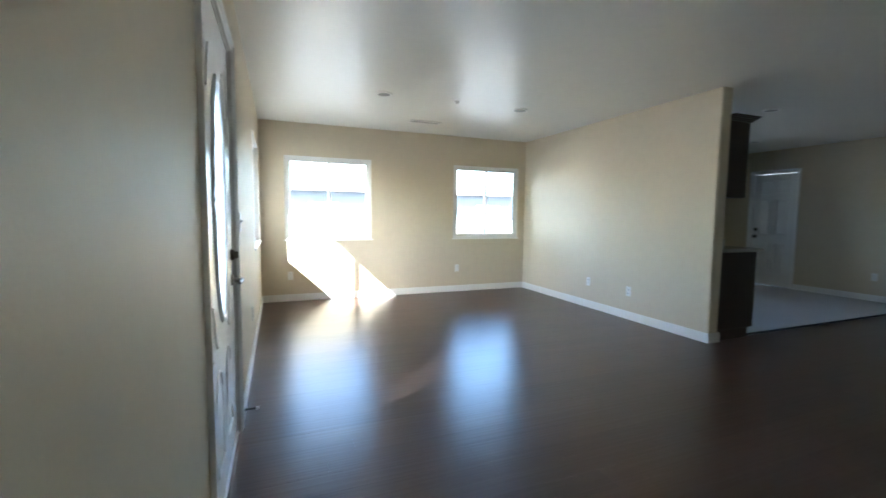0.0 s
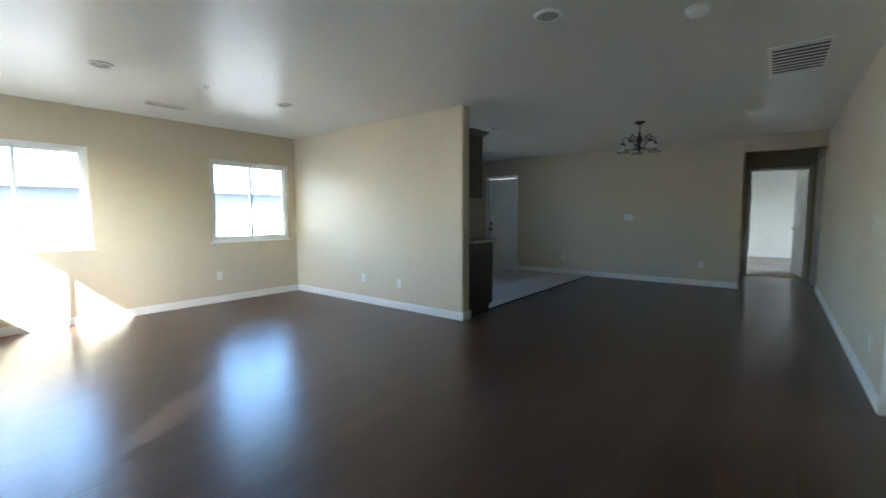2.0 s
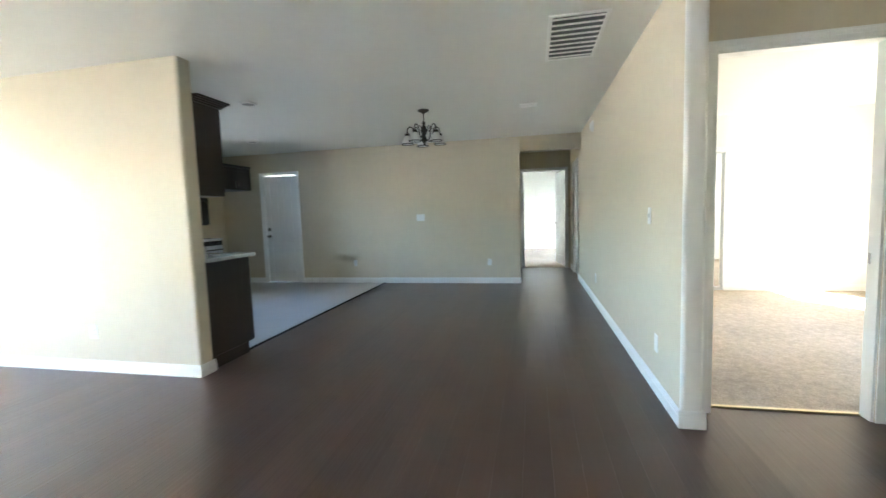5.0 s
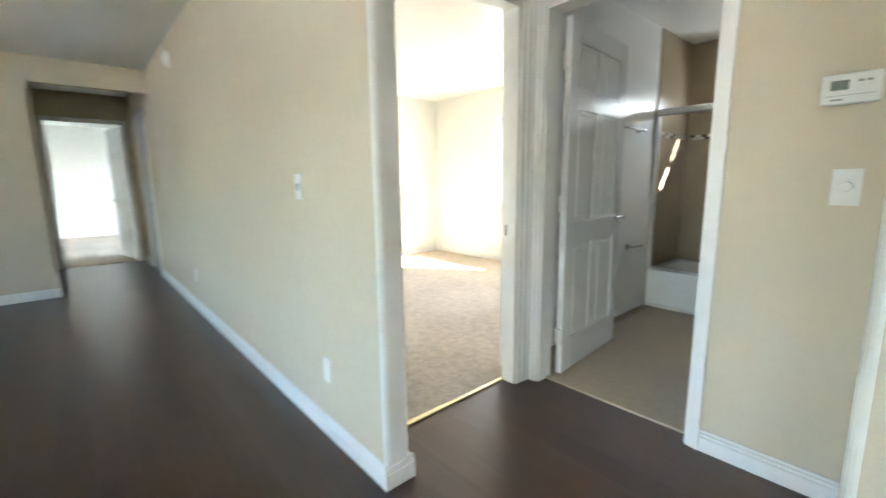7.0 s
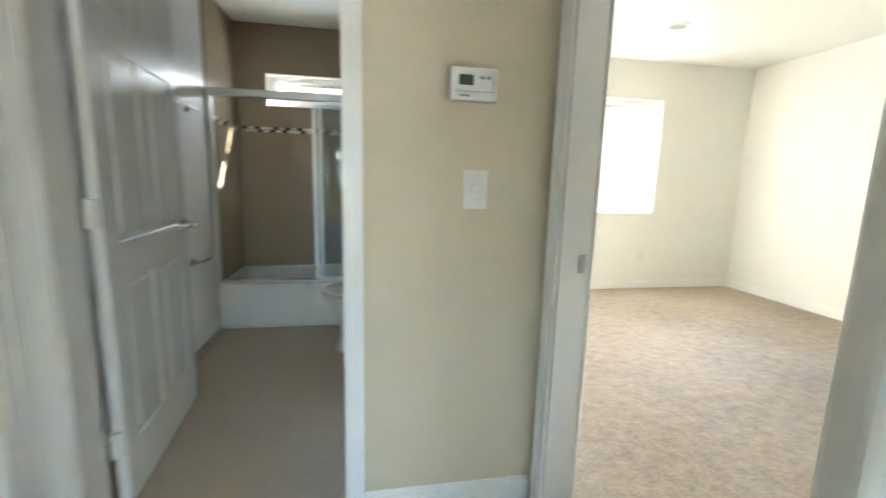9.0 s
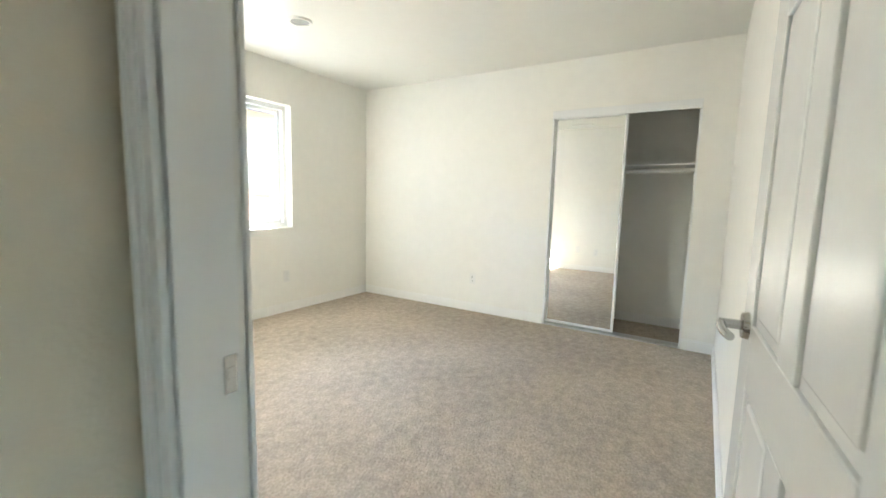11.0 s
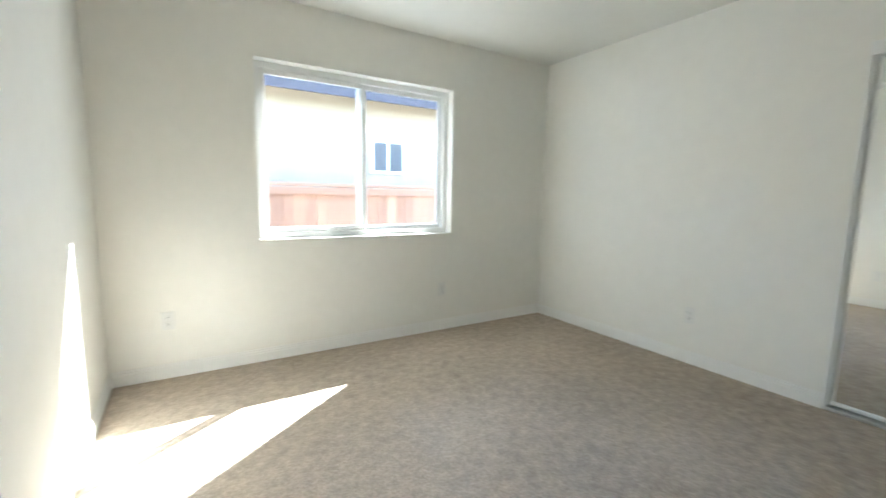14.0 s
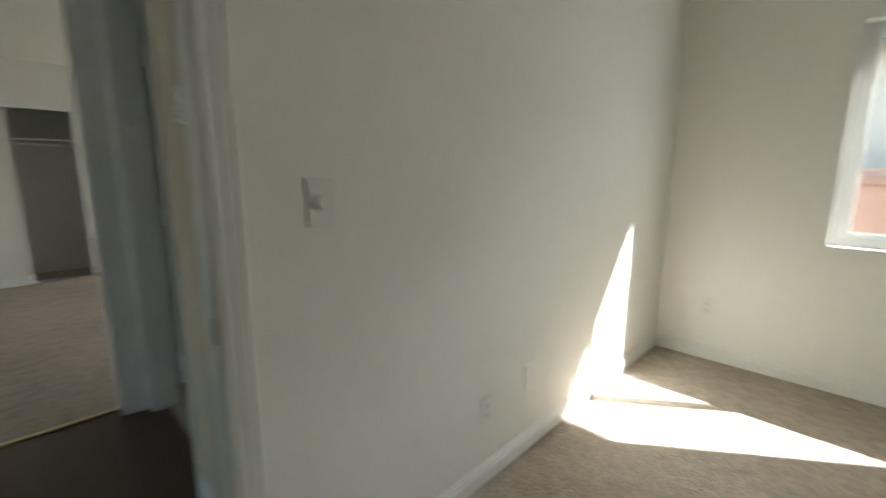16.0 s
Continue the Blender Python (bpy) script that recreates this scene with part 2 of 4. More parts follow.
def wall(name, axis, a0, a1, u0, u1, holes=(), front=None, back=None, z0=0.0, z1=2.44, rounds=(), label="painted plaster wall", radius=0.022):
    """A wall that stands across an axis from a0 to a1, runs from u0 to u1 and has holes (u0, u1, z0, z1) right through it.
    front is the paint on its low side, back that on its high side; rounds are the corners (a, u) with a rounded bead."""
    us = sorted({u0, u1, *(c for h in holes for c in h[:2])})
    zs = sorted({z0, z1, *(c for h in holes for c in h[2:])})
    us, zs = [u for u in us if u0 <= u <= u1], [z for z in zs if z0 <= z <= z1]
    bm = bmesh.new()
    made = {}

    def vert(a, u, z):
        key = (a, u, z)
        if key not in made:
            made[key] = bm.verts.new((a, u, z) if axis == "x" else (u, a, z))
        return made[key]

    def full(i, j):
        if not (0 <= i < len(us) - 1 and 0 <= j < len(zs) - 1):
            return False
        u, z = (us[i] + us[i + 1]) / 2, (zs[j] + zs[j + 1]) / 2
        return not any(h[0] < u < h[1] and h[2] < z < h[3] for h in holes)

    for i in range(len(us) - 1):
        for j in range(len(zs) - 1):
            if not full(i, j):
                continue
            u, v, z, w = us[i], us[i + 1], zs[j], zs[j + 1]
            for a, index in ((a0, 0), (a1, 1)):
                bm.faces.new([vert(a, *c) for c in ((u, z), (v, z), (v, w), (u, w))]).material_index = index
            for di, dj, c, d in ((-1, 0, (u, z), (u, w)), (1, 0, (v, z), (v, w)), (0, -1, (u, z), (v, z)), (0, 1, (u, w), (v, w))):
                if not full(i + di, j + dj):
                    bm.faces.new([vert(a0, *c), vert(a1, *c), vert(a1, *d), vert(a0, *d)]).material_index = 0
    bmesh.ops.recalc_face_normals(bm, faces=bm.faces[:])
    if rounds:
        corners = [Vector((a, u) if axis == "x" else (u, a)) for a, u in rounds]
        edges = [e for e in bm.edges if abs(e.verts[0].co.z - e.verts[1].co.z) > 0.01 and any((e.verts[0].co.xy - c).length < 1e-3 and (e.verts[1].co.xy - c).length < 1e-3 for c in corners)]
        bmesh.ops.bevel(bm, geom=edges, offset=radius, segments=5, affect="EDGES", profile=0.5)
    ob = tagged(new(name, mesh_of(name, bm, front or BEIGE, back or front or BEIGE)), label, "wall", kind="structure")
    return ob


# ---- walls ----
H = 2.44
wall("wall_west", "x", 0.10, 0.25, -0.20, 6.72, [(1.97, 2.96, -1, 2.05), (4.98, 6.34, 0.86, 2.03)], WHITE_WALL, BEIGE, label="beige painted wall with the front door")
wall("wall_north", "y", 6.57, 6.72, 0.25, 8.89, [(0.56, 1.75, 0.85, 2.0), (3.045, 4.225, 0.85, 2.0), (4.9, 7.0, 0.98, 2.08)], BEIGE, WHITE_WALL, label="beige painted wall with two sliding windows")
wall("wall_partition", "x", 4.35, 4.49, 3.235, 6.57, (), BEIGE, BEIGE, rounds=((4.35, 3.235), (4.49, 3.235)), label="beige half wall between living room and kitchen")
wall("wall_east", "x", 8.77, 8.89, -0.095, 6.57, [(-1, 0.885, -1, 2.195), (4.97, 5.69, -1, 2.04)], BEIGE, BEIGE, rounds=((8.77, 0.885), (8.89, 0.885)), label="beige painted wall with the back door")
wall("wall_hall_north", "y", 0.99, 1.09, 8.89, 10.74, (), BEIGE)
wall("wall_hall_end", "x", 10.74, 10.86, -0.265, 1.09, [(0.0, 0.875, -1, 2.05)], BEIGE, CREAM, label="tan wall at the hall's end with a doorway")
wall("wall_long", "y", -0.205, -0.095, 4.065, 10.74, [(9.26, 10.06, -1, 2.05)], CREAM, BEIGE, rounds=((-0.095, 4.065), (-0.205, 4.065)), label="long beige wall with a rounded end")
wall("wall_living_south", "y", -0.265, -0.20, 0.10, 2.865, (), CREAM, BEIGE, rounds=((-0.20, 2.865), (-0.265, 2.865)), label="beige wall with a rounded end")
wall("wall_bedroom_north", "y", -0.40, -0.265, -1.02, 1.68, (), CREAM, CREAM, label="cream painted bedroom wall")
wall("wall_bedroom_east", "x", 2.62, 2.735, -4.09, -0.265, [(-1.16, -0.315, -1, 2.05)], CREAM, BEIGE, label="cream bedroom wall with a doorway")
wall("wall_bedroom_south", "y", -4.24, -4.09, -1.61, 2.735, [(0.215, 1.758, 0.86, 2.055)], WHITE_WALL, CREAM, label="cream bedroom wall with a sliding window")
wall("wall_bedroom_closet", "x", -0.992, -0.872, -4.09, -0.40, [(-1.805, -0.63, -1, 2.0)], CREAM, CREAM, label="cream wall with the wardrobe opening")
wall("wall_closet_back", "x", -1.61, -1.51, -4.09, -0.40, (), CREAM)
wall("wall_closet_side", "y", -2.24, -2.14, -1.51, -0.992, (), CREAM)
wall("wall_closet_end", "y", -0.40, -0.30, -1.61, -1.02, (), CREAM)
wall("wall_bath_north", "y", -1.36, -1.24, 2.735, 4.27, [(3.395, 4.205, -1, 2.05)], BATH_PAINT, BEIGE, label="beige wall with the bathroom doorway")
wall("wall_second_bedroom_west", "x", 4.27, 4.365, -1.36, -0.205, [(-1.125, -0.31, -1, 2.05)], BEIGE, CREAM, label="beige wall with the second bedroom's doorway")
wall("wall_bath_east", "x", 4.45, 4.49, -4.14, -1.36, (), BATH_PAINT, CREAM, label="white bathroom wall")
wall("wall_bath_return", "y", -1.36, -1.24, 4.365, 4.49, (), BATH_PAINT, CREAM)
wall("wall_bath_south", "y", -4.14, -3.99, 2.735, 4.45, [(3.40, 4.18, 1.775, 2.03)], WHITE_WALL, BATH_PAINT, label="bathroom wall with a high window")
wall("wall_second_bedroom_south", "y", -4.08, -3.93, 4.49, 8.95, [(5.38, 6.90, 0.87, 2.06)], WHITE_WALL, CREAM, label="cream bedroom wall with a window")
wall("wall_second_bedroom_east", "x", 8.20, 8.32, -3.93, -0.205, [(-1.95, -0.85, -1, 2.0)], CREAM, CREAM, label="cream wall with a wide wardrobe opening")
wall("wall_second_closet_back", "x", 8.87, 8.95, -3.93, -0.205, (), CREAM)
wall("wall_far_room_east", "x", 15.3, 15.4, -2.4, 3.6, (), CREAM)
wall("wall_far_room_south", "y", -2.4, -2.28, 10.86, 15.3, [(11.2, 14.6, 0.30, 2.10)], WHITE_WALL, CREAM)
wall("wall_far_room_north", "y", 3.5, 3.6, 10.86, 15.3, (), CREAM)
wall("wall_far_room_west", "x", 10.78, 10.86, -2.4, -0.265, (), CREAM)
wall("wall_far_room_west", "x", 10.78, 10.86, 1.09, 3.6, (), CREAM)

# ---- floors, ceilings, roof ----
solid("floor_slab", box(bmesh.new(), -1.61, 15.4, -4.24, 6.72, -0.25, -0.02), SUBFLOOR, "dark slab under the floor boards", "floor")
solid("floor_kitchen", box(bmesh.new(), 4.49, 8.77, 3.32, 6.57, -0.02, 0.004), VINYL_FLOOR, "pale grey kitchen floor", "floor")
solid("floor_bath", box(bmesh.new(), 2.735, 4.45, -3.99, -1.325, -0.02, 0.002), BATH_FLOOR, "tan bathroom floor", "floor")
for name, area in (("floor_carpet_bedroom", (-1.51, 2.655, -4.09, -0.265)), ("floor_carpet_second_bedroom", (4.362, 8.87, -3.93, -0.205)), ("floor_carpet_far_room", (10.80, 15.3, -2.28, 3.5))):
    x0, x1, y0, y1 = area
    solid(name, box(bmesh.new(), x0, x1, y0, y1, -0.02, 0.006), CARPET, "beige cut-pile carpet", "carpet")
solid("ceiling_living", box(bmesh.new(), 0.10, 10.86, -0.23, 6.72, H, H + 0.1), CEILING_PAINT, "white semi-gloss ceiling", "ceiling")
solid("ceiling_bedrooms", box(bmesh.new(), -1.61, 10.86, -4.24, -0.23, H, H + 0.1), CEILING_PAINT, "white semi-gloss ceiling", "ceiling")
solid("ceiling_far_room", box(bmesh.new(), 10.86, 15.4, -2.4, 3.6, H, H + 0.1), CEILING_PAINT, "white ceiling", "ceiling")
roof = box(bmesh.new(), -0.60, 16.0, -0.10, 7.27, H + 0.105, H + 0.2)
box(roof, -2.16, 2.78, -4.68, -0.10, H + 0.105, H + 0.2)
box(roof, 2.78, 16.0, -4.25, -0.10, H + 0.105, H + 0.2)
solid("roof", roof, SHINGLE, "shallow roof with overhanging eaves", "roof")

# ---- outdoors ----
ground = box(bmesh.new(), -150, 150, -150, 150, -0.5, -0.27)
solid("ground", ground, CONCRETE, "pale concrete and dry ground round the house", "ground")


# ---- windows, doors and trim ----
def ubox(bm, axis, face, way, u0, u1, d0, d1, z0, z1, bevel=0.0):
    """A box on a wall: u along the wall, d out of the face in the direction way (+1 or -1)."""
    a, b = sorted((face + way * d0, face + way * d1))
    return box(bm, a, b, u0, u1, z0, z1, bevel, 1) if axis == "x" else box(bm, u0, u1, a, b, z0, z1, bevel, 1)


def window(name, axis, face, way, u0, u1, z0, z1, recess, label, sash_first=True, sill=0.0, mid=None, lap=0.02):
    """A two-light sliding vinyl window whose frame stands recess behind the wall's face; way points outdoors."""
    top = tagged(new(name), label, "window", kind="structure")
    f, r = 0.042, recess
    bm = bmesh.new()
    ubox(bm, axis, face, way, u0, u0 + f, r, r + 0.06, z0, z1)
    ubox(bm, axis, face, way, u1 - f, u1, r, r + 0.06, z0, z1)
    ubox(bm, axis, face, way, u0 + f, u1 - f, r, r + 0.06, z1 - f, z1)
    ubox(bm, axis, face, way, u0 + f, u1 - f, r, r + 0.06, z0, z0 + f)
    part("window_frame", bm, VINYL, top, "white vinyl frame")
    mid = mid or (u0 + u1) / 2
    for k, (a, b) in enumerate(((u0 + f, mid + lap), (mid - lap, u1 - f))):
        depth = r + (0.008 if (k == 0) == sash_first else 0.032)
        bm, s = bmesh.new(), 0.036
        za, zb = z0 + f, z1 - f
        ubox(bm, axis, face, way, a, a + s, depth, depth + 0.02, za, zb, 0.003)
        ubox(bm, axis, face, way, b - s, b, depth, depth + 0.02, za, zb, 0.003)
        ubox(bm, axis, face, way, a + s, b - s, depth, depth + 0.02, zb - s, zb, 0.003)
        ubox(bm, axis, face, way, a + s, b - s, depth, depth + 0.02, za, za + s, 0.003)
        sash = part("sash", bm, VINYL, top, "white sliding sash")
        pane = part("pane", ubox(bmesh.new(), axis, face, way, a + s, b - s, depth + 0.008, depth + 0.012, za + s, zb - s), PANE, sash, "clear glass pane")
        pane.visible_shadow = False
    latch = mid - 0.008
    part("latch", ubox(bmesh.new(), axis, face, way, latch, latch + 0.016, r - 0.006, r + 0.008, (z0 + z1) / 2 - 0.04, (z0 + z1) / 2 + 0.04, 0.002), VINYL, top, "small white latch")
    if sill:
        part("window_sill", ubox(bmesh.new(), axis, face, way, u0 - 0.02, u1 + 0.02, -sill, r, z0 - 0.016, z0 + 0.004, 0.003), TRIM, top, "white sill board")
    return top


window("window_1", "y", 6.57, 1, 0.56, 1.75, 0.85, 2.0, 0.022, "white vinyl sliding window with clear panes", sill=0.012)
window("window_2", "y", 6.57, 1, 3.045, 4.225, 0.85, 2.0, 0.022, "white vinyl sliding window with clear panes", sill=0.012)
window("window_3", "x", 0.25, -1, 4.98, 6.34, 0.86, 2.03, 0.05, "white vinyl sliding window beside the front door", sill=0.02, mid=5.58)
window("window_4", "y", -4.09, -1, 0.215, 1.758, 0.86, 2.055, 0.085, "white vinyl bedroom window set in a deep reveal", sash_first=False, lap=0.032)
window("window_5", "y", -3.99, -1, 3.40, 4.18, 1.775, 2.03, 0.06, "narrow high bathroom window")
window("window_6", "y", -3.93, -1, 5.38, 6.90, 0.87, 2.06, 0.085, "white vinyl window in the second bedroom")
window("window_8", "y", 6.57, 1, 4.9, 7.0, 0.98, 2.08, 0.05, "white vinyl kitchen window")
window("window_7", "y", -2.28, -1, 11.2, 14.6, 0.30, 2.10, 0.06, "white vinyl window in the far room")


def casing(name, axis, u0, u1, top, faces, low, high, boards=(1, 1, 1)):
    """Moulded boards round a doorway on the given faces (face, way) and a white lining through the wall from low to high."""
    bm = bmesh.new()
    t = 0.014
    ubox(bm, axis, 0, 1, u0, u0 + t, low, high, 0, top)
    ubox(bm, axis, 0, 1, u1 - t, u1, low, high, 0, top)
    ubox(bm, axis, 0, 1, u0 + t, u1 - t, low, high, top - t, top)
    for face, way in faces:
        for a, b, thick in ((0.006, 0.030, 0.010), (0.030, 0.050, 0.015), (0.050, 0.060, 0.019)):
            if boards[0]:
                ubox(bm, axis, face, way, u0 + 0.012 - b * boards[0], u0 + 0.012 - a * boards[0], 0.0005, thick, 0, top - 0.012 + b, 0.0015)
            if boards[1]:
                ubox(bm, axis, face, way, u1 - 0.012 + a * boards[1], u1 - 0.012 + b * boards[1], 0.0005, thick, 0, top - 0.012 + b, 0.0015)
            if boards[2]:
                ubox(bm, axis, face, way, u0 + 0.012 - a + 0.0005, u1 - 0.012 + a - 0.0005, 0.0005, thick - 0.0005, top - 0.012 + a, top - 0.012 + b, 0.0015)
    return solid(name, bm, TRIM, "white moulded door casing", "door trim")


casing("trim_front_door", "x", 1.97, 2.96, 2.05, [(0.25, 1)], 0.10, 0.245)
casing("trim_back_door", "x", 4.97, 5.69, 2.04, [(8.77, -1)], 8.775, 8.89)
casing("trim_hall_end", "x", 0.0, 0.875, 2.05, [(10.74, -1)], 10.745, 10.86)
casing("trim_hall_door", "y", 9.26, 10.06, 2.05, [(-0.095, 1)], -0.205, -0.10)
casing("trim_bath", "y", 3.395, 4.205, 2.05, [(-1.24, 1)], -1.36, -1.245, (1, 1.05, 1))
casing("trim_bedroom", "x", -1.16, -0.315, 2.05, [(2.735, 1), (2.62, -1)], 2.64, 2.73, (1, 1.25, 1))
casing("trim_second_bedroom", "x", -1.125, -0.31, 2.05, [(4.27, -1), (4.365, 1)], 4.275, 4.358, (1.85, 1, 1))

RUNS = [  # axis, face, way, from, to
    ("x", 0.25, 1, -0.20, 1.925), ("x", 0.25, 1, 3.01, 6.57), ("y", 6.57, -1, 0.264, 4.336), ("x", 4.35, -1, 3.235, 6.556),
    ("y", 3.235, -1, 4.3365, 4.5035), ("x", 8.77, -1, 0.885, 4.925), ("x", 8.77, -1, 5.74, 6.57), ("y", -0.095, 1, 4.065, 9.215), ("y", -0.095, 1, 10.11, 10.74),
    ("x", 4.065, -1, -0.219, -0.081), ("y", -0.205, -1, 4.065, 4.27), ("y", -0.20, 1, 0.264, 2.865), ("x", 2.865, 1, -0.265, -0.186),
    ("y", -1.24, 1, 2.75, 3.345), ("y", 0.99, -1, 8.89, 10.74), ("y", 6.57, -1, 7.9, 8.756),
    ("y", -4.09, 1, -0.872, 2.62), ("x", -0.872, 1, -4.076, -1.805), ("x", -0.872, 1, -0.63, -0.40), ("y", -0.40, -1, -0.858, 1.68), ("x", 2.62, -1, -4.076, -1.21),
    ("x", -1.51, 1, -2.14, -0.40), ("x", 1.68, 1, -0.40, -0.265), ("y", -0.265, -1, 1.694, 1.79),
    ("y", -3.93, 1, 4.49, 8.20), ("x", 8.20, -1, -3.916, -1.95), ("x", 8.20, -1, -0.85, -0.205), ("y", -0.205, -1, 4.37, 8.186),
    ("x", 4.45, -1, -3.22, -1.36), ("x", 15.3, -1, -2.28, 3.5), ("y", 3.5, -1, 10.86, 15.286), ("y", -2.28, 1, 10.86, 15.286),
]
for axis, face, way, a, b in RUNS:
    run = bmesh.new()
    for d, z0, z1 in ((0.014, 0.0, 0.066), (0.011, 0.066, 0.083), (0.0065, 0.083, 0.097)):
        ubox(run, axis, face, way, a, b, 0.0004, d, z0, z1, 0.0012)
    solid("baseboard", run, TRIM, "white stepped baseboard", "baseboard")

for name, area in (("threshold_bedroom", (2.64, 2.667, -1.146, -0.329)), ("threshold_second_bedroom", (4.345, 4.373, -1.111, -0.324)), ("threshold_bath", (3.409, 4.191, -1.34, -1.31)), ("threshold_kitchen", (4.49, 8.765, 3.295, 3.325)), ("threshold_hall", (10.78, 10.81, 0.014, 0.861))):
    x0, x1, y0, y1 = area
    gold = "bed" in name
    solid(name, box(bmesh.new(), x0, x1, y0, y1, -0.01, 0.011, 0.004), BRASS if gold else (SUBFLOOR if "kitchen" in name else BATH_FLOOR), "thin metal strip between two floors" if name != "threshold_kitchen" else "dark strip between boards and kitchen floor", "threshold")


def lever(parent, x, y, z, way, reach=-1, mat=None):
    """A lever handle on a door face that looks along way; the lever points along x by reach."""
    mat = mat or CHROME
    h = part("handle", rod(bmesh.new(), (x, y, z), (x, y + way * 0.012, z), 0.031, 0.028, 24), mat, parent, "brushed nickel lever handle", smooth=True)
    bm = rod(bmesh.new(), (x, y + way * 0.01, z), (x, y + way * 0.055, z), 0.011, 0.011)
    pipe(bm, [(x, y + way * 0.05, z), (x + reach * 0.03, y + way * 0.054, z), (x + reach * 0.07, y + way * 0.052, z - 0.002), (x + reach * 0.115, y + way * 0.046, z)], 0.009)
    part("lever", bm, mat, h, smooth=True)
    return h


def panel_door(name, label, at, w, h, handles=((1, 1), (-1, 1)), thick=0.036, high=0.92, hinges=True):
    """A six-panel door: hinge edge on the z axis, leaf along +x, faces at y = 0 and y = -thick."""
    d = thing(name, label, "door", at)
    bm, lo, st = bmesh.new(), 0.012, 0.105
    rows = ((0.215, 0.79), (0.93, 1.56), (1.66, h - 0.115))
    cols = ((st, w / 2 - 0.05), (w / 2 + 0.05, w - st))
    box(bm, 0.003, w - 0.003, -thick + 0.008, -0.008, lo + 0.003, h - 0.003)
    for a, b in ((0, st), (w - st, w)):
        box(bm, a, b, -thick, 0, lo, h, 0.002, 1)
    for a, b in ((lo, rows[0][0]), (rows[0][1], rows[1][0]), (rows[1][1], rows[2][0]), (rows[2][1], h)):
        box(bm, st, w - st, -thick, 0, a, b, 0.002, 1)
    for a, b in rows:
        box(bm, cols[0][1], cols[1][0], -thick, 0, a, b, 0.002, 1)
    leaf = part("door_leaf", bm, DOOR_PAINT, d, "white painted leaf")
    for a, b in rows:
        for c, e in cols:
            p = bmesh.new()
            box(p, c + 0.022, e - 0.022, -thick + 0.002, -0.002, a + 0.022, b - 0.022, 0.0075, 2)
            part("panel", p, DOOR_PAINT, leaf)
    for way, reach in handles:
        lever(d, w - 0.065, 0 if way > 0 else -thick, high, way, -1)
    if hinges:
        for z in (0.25, h / 2 + 0.02, h - 0.22):
            k = bmesh.new()
            box(k, -0.022, 0.0, -0.03, 0.001, z - 0.045, z + 0.045, 0.001, 1)
            rod(k, (-0.004, 0.004, z - 0.047), (-0.004, 0.004, z + 0.047), 0.006)
            part("hinge", k, TRIM, d, "painted hinge")
    return d


# back door: closed, seen from the room, hinge at its low-y edge
back = panel_door("back_door", "closed white six-panel back door with deadbolt", pose(8.80, 4.99, 0, 0, 0, 90), 0.68, 2.02, handles=(), hinges=False)
for z, r in ((0.89, 0.026), (1.02, 0.028)):
    k = rod(bmesh.new(), (0.62, 0, z), (0.62, 0.02, z), r + 0.006, r + 0.004, 24)
    if z < 1:
        rod(k, (0.62, 0.018, z), (0.62, 0.06, z), 0.012, 0.027, 20)
    part("knob" if z < 1 else "deadbolt", k, CHROME, back, "brushed nickel", smooth=True)
# unseen board added behind the leaf so no daylight leaks round it
part("leak_blocker", box(bmesh.new(), -0.012, 0.692, -0.052, -0.0365, 0.0, 2.02, 0.001, 1), DOOR_PAINT, back, "unseen white board behind the leaf that blocks light leaks")
# bathroom door: open into the bathroom, along its east wall
panel_door("bathroom_door", "white six-panel bathroom door standing wide open", pose(4.184, -1.398, 0, 0, 0, -85.5), 0.78, 2.03, handles=((1, -1), (-1, -1)))
# bedroom door: open into the bedroom
bedroom_door = panel_door("bedroom_door", "white six-panel bedroom door standing open", pose(2.604, -0.400, 0, 0, 0, 183.5), 0.80, 2.03, handles=((1, -1), (-1, -1)), hinges=False)
for z in (0.25, 1.0, 1.81):
    k = box(bmesh.new(), -0.0026, -0.0003, -0.0365, -0.004, z - 0.046, z + 0.046, 0.0008, 1)
    rod(k, (-0.006, -0.0415, z - 0.046), (-0.006, -0.0415, z + 0.046), 0.0065)
    leaf_plate = part("hinge_leaf", k, TRIM, bedroom_door, "painted hinge leaf on the door's edge")
    for dz, dy in ((-0.03, -0.018), (0.0, -0.024), (0.03, -0.014)):
        part("screw", rod(bmesh.new(), (-0.0025, dy, z + dz), (-0.0042, dy, z + dz), 0.004, 0.0035, 10), SATIN_ALU, leaf_plate)
# second bedroom door: open into that room, out of the way
panel_door("second_bedroom_door", "white six-panel bedroom door standing open", pose(4.402, -0.325, 0, 0, 0, 3), 0.78, 2.03)
# closed door in the hall
panel_door("hall_door", "closed white six-panel hall door", pose(10.044, -0.150, 0, 0, 0, 180), 0.768, 2.03, handles=((-1, -1),), hinges=False)
# far room's door, open into that room
panel_door("far_room_door", "white six-panel door open into the far room", pose(10.87, 0.016, 0, 0, 0, 10), 0.83, 2.04, handles=((1, -1),))


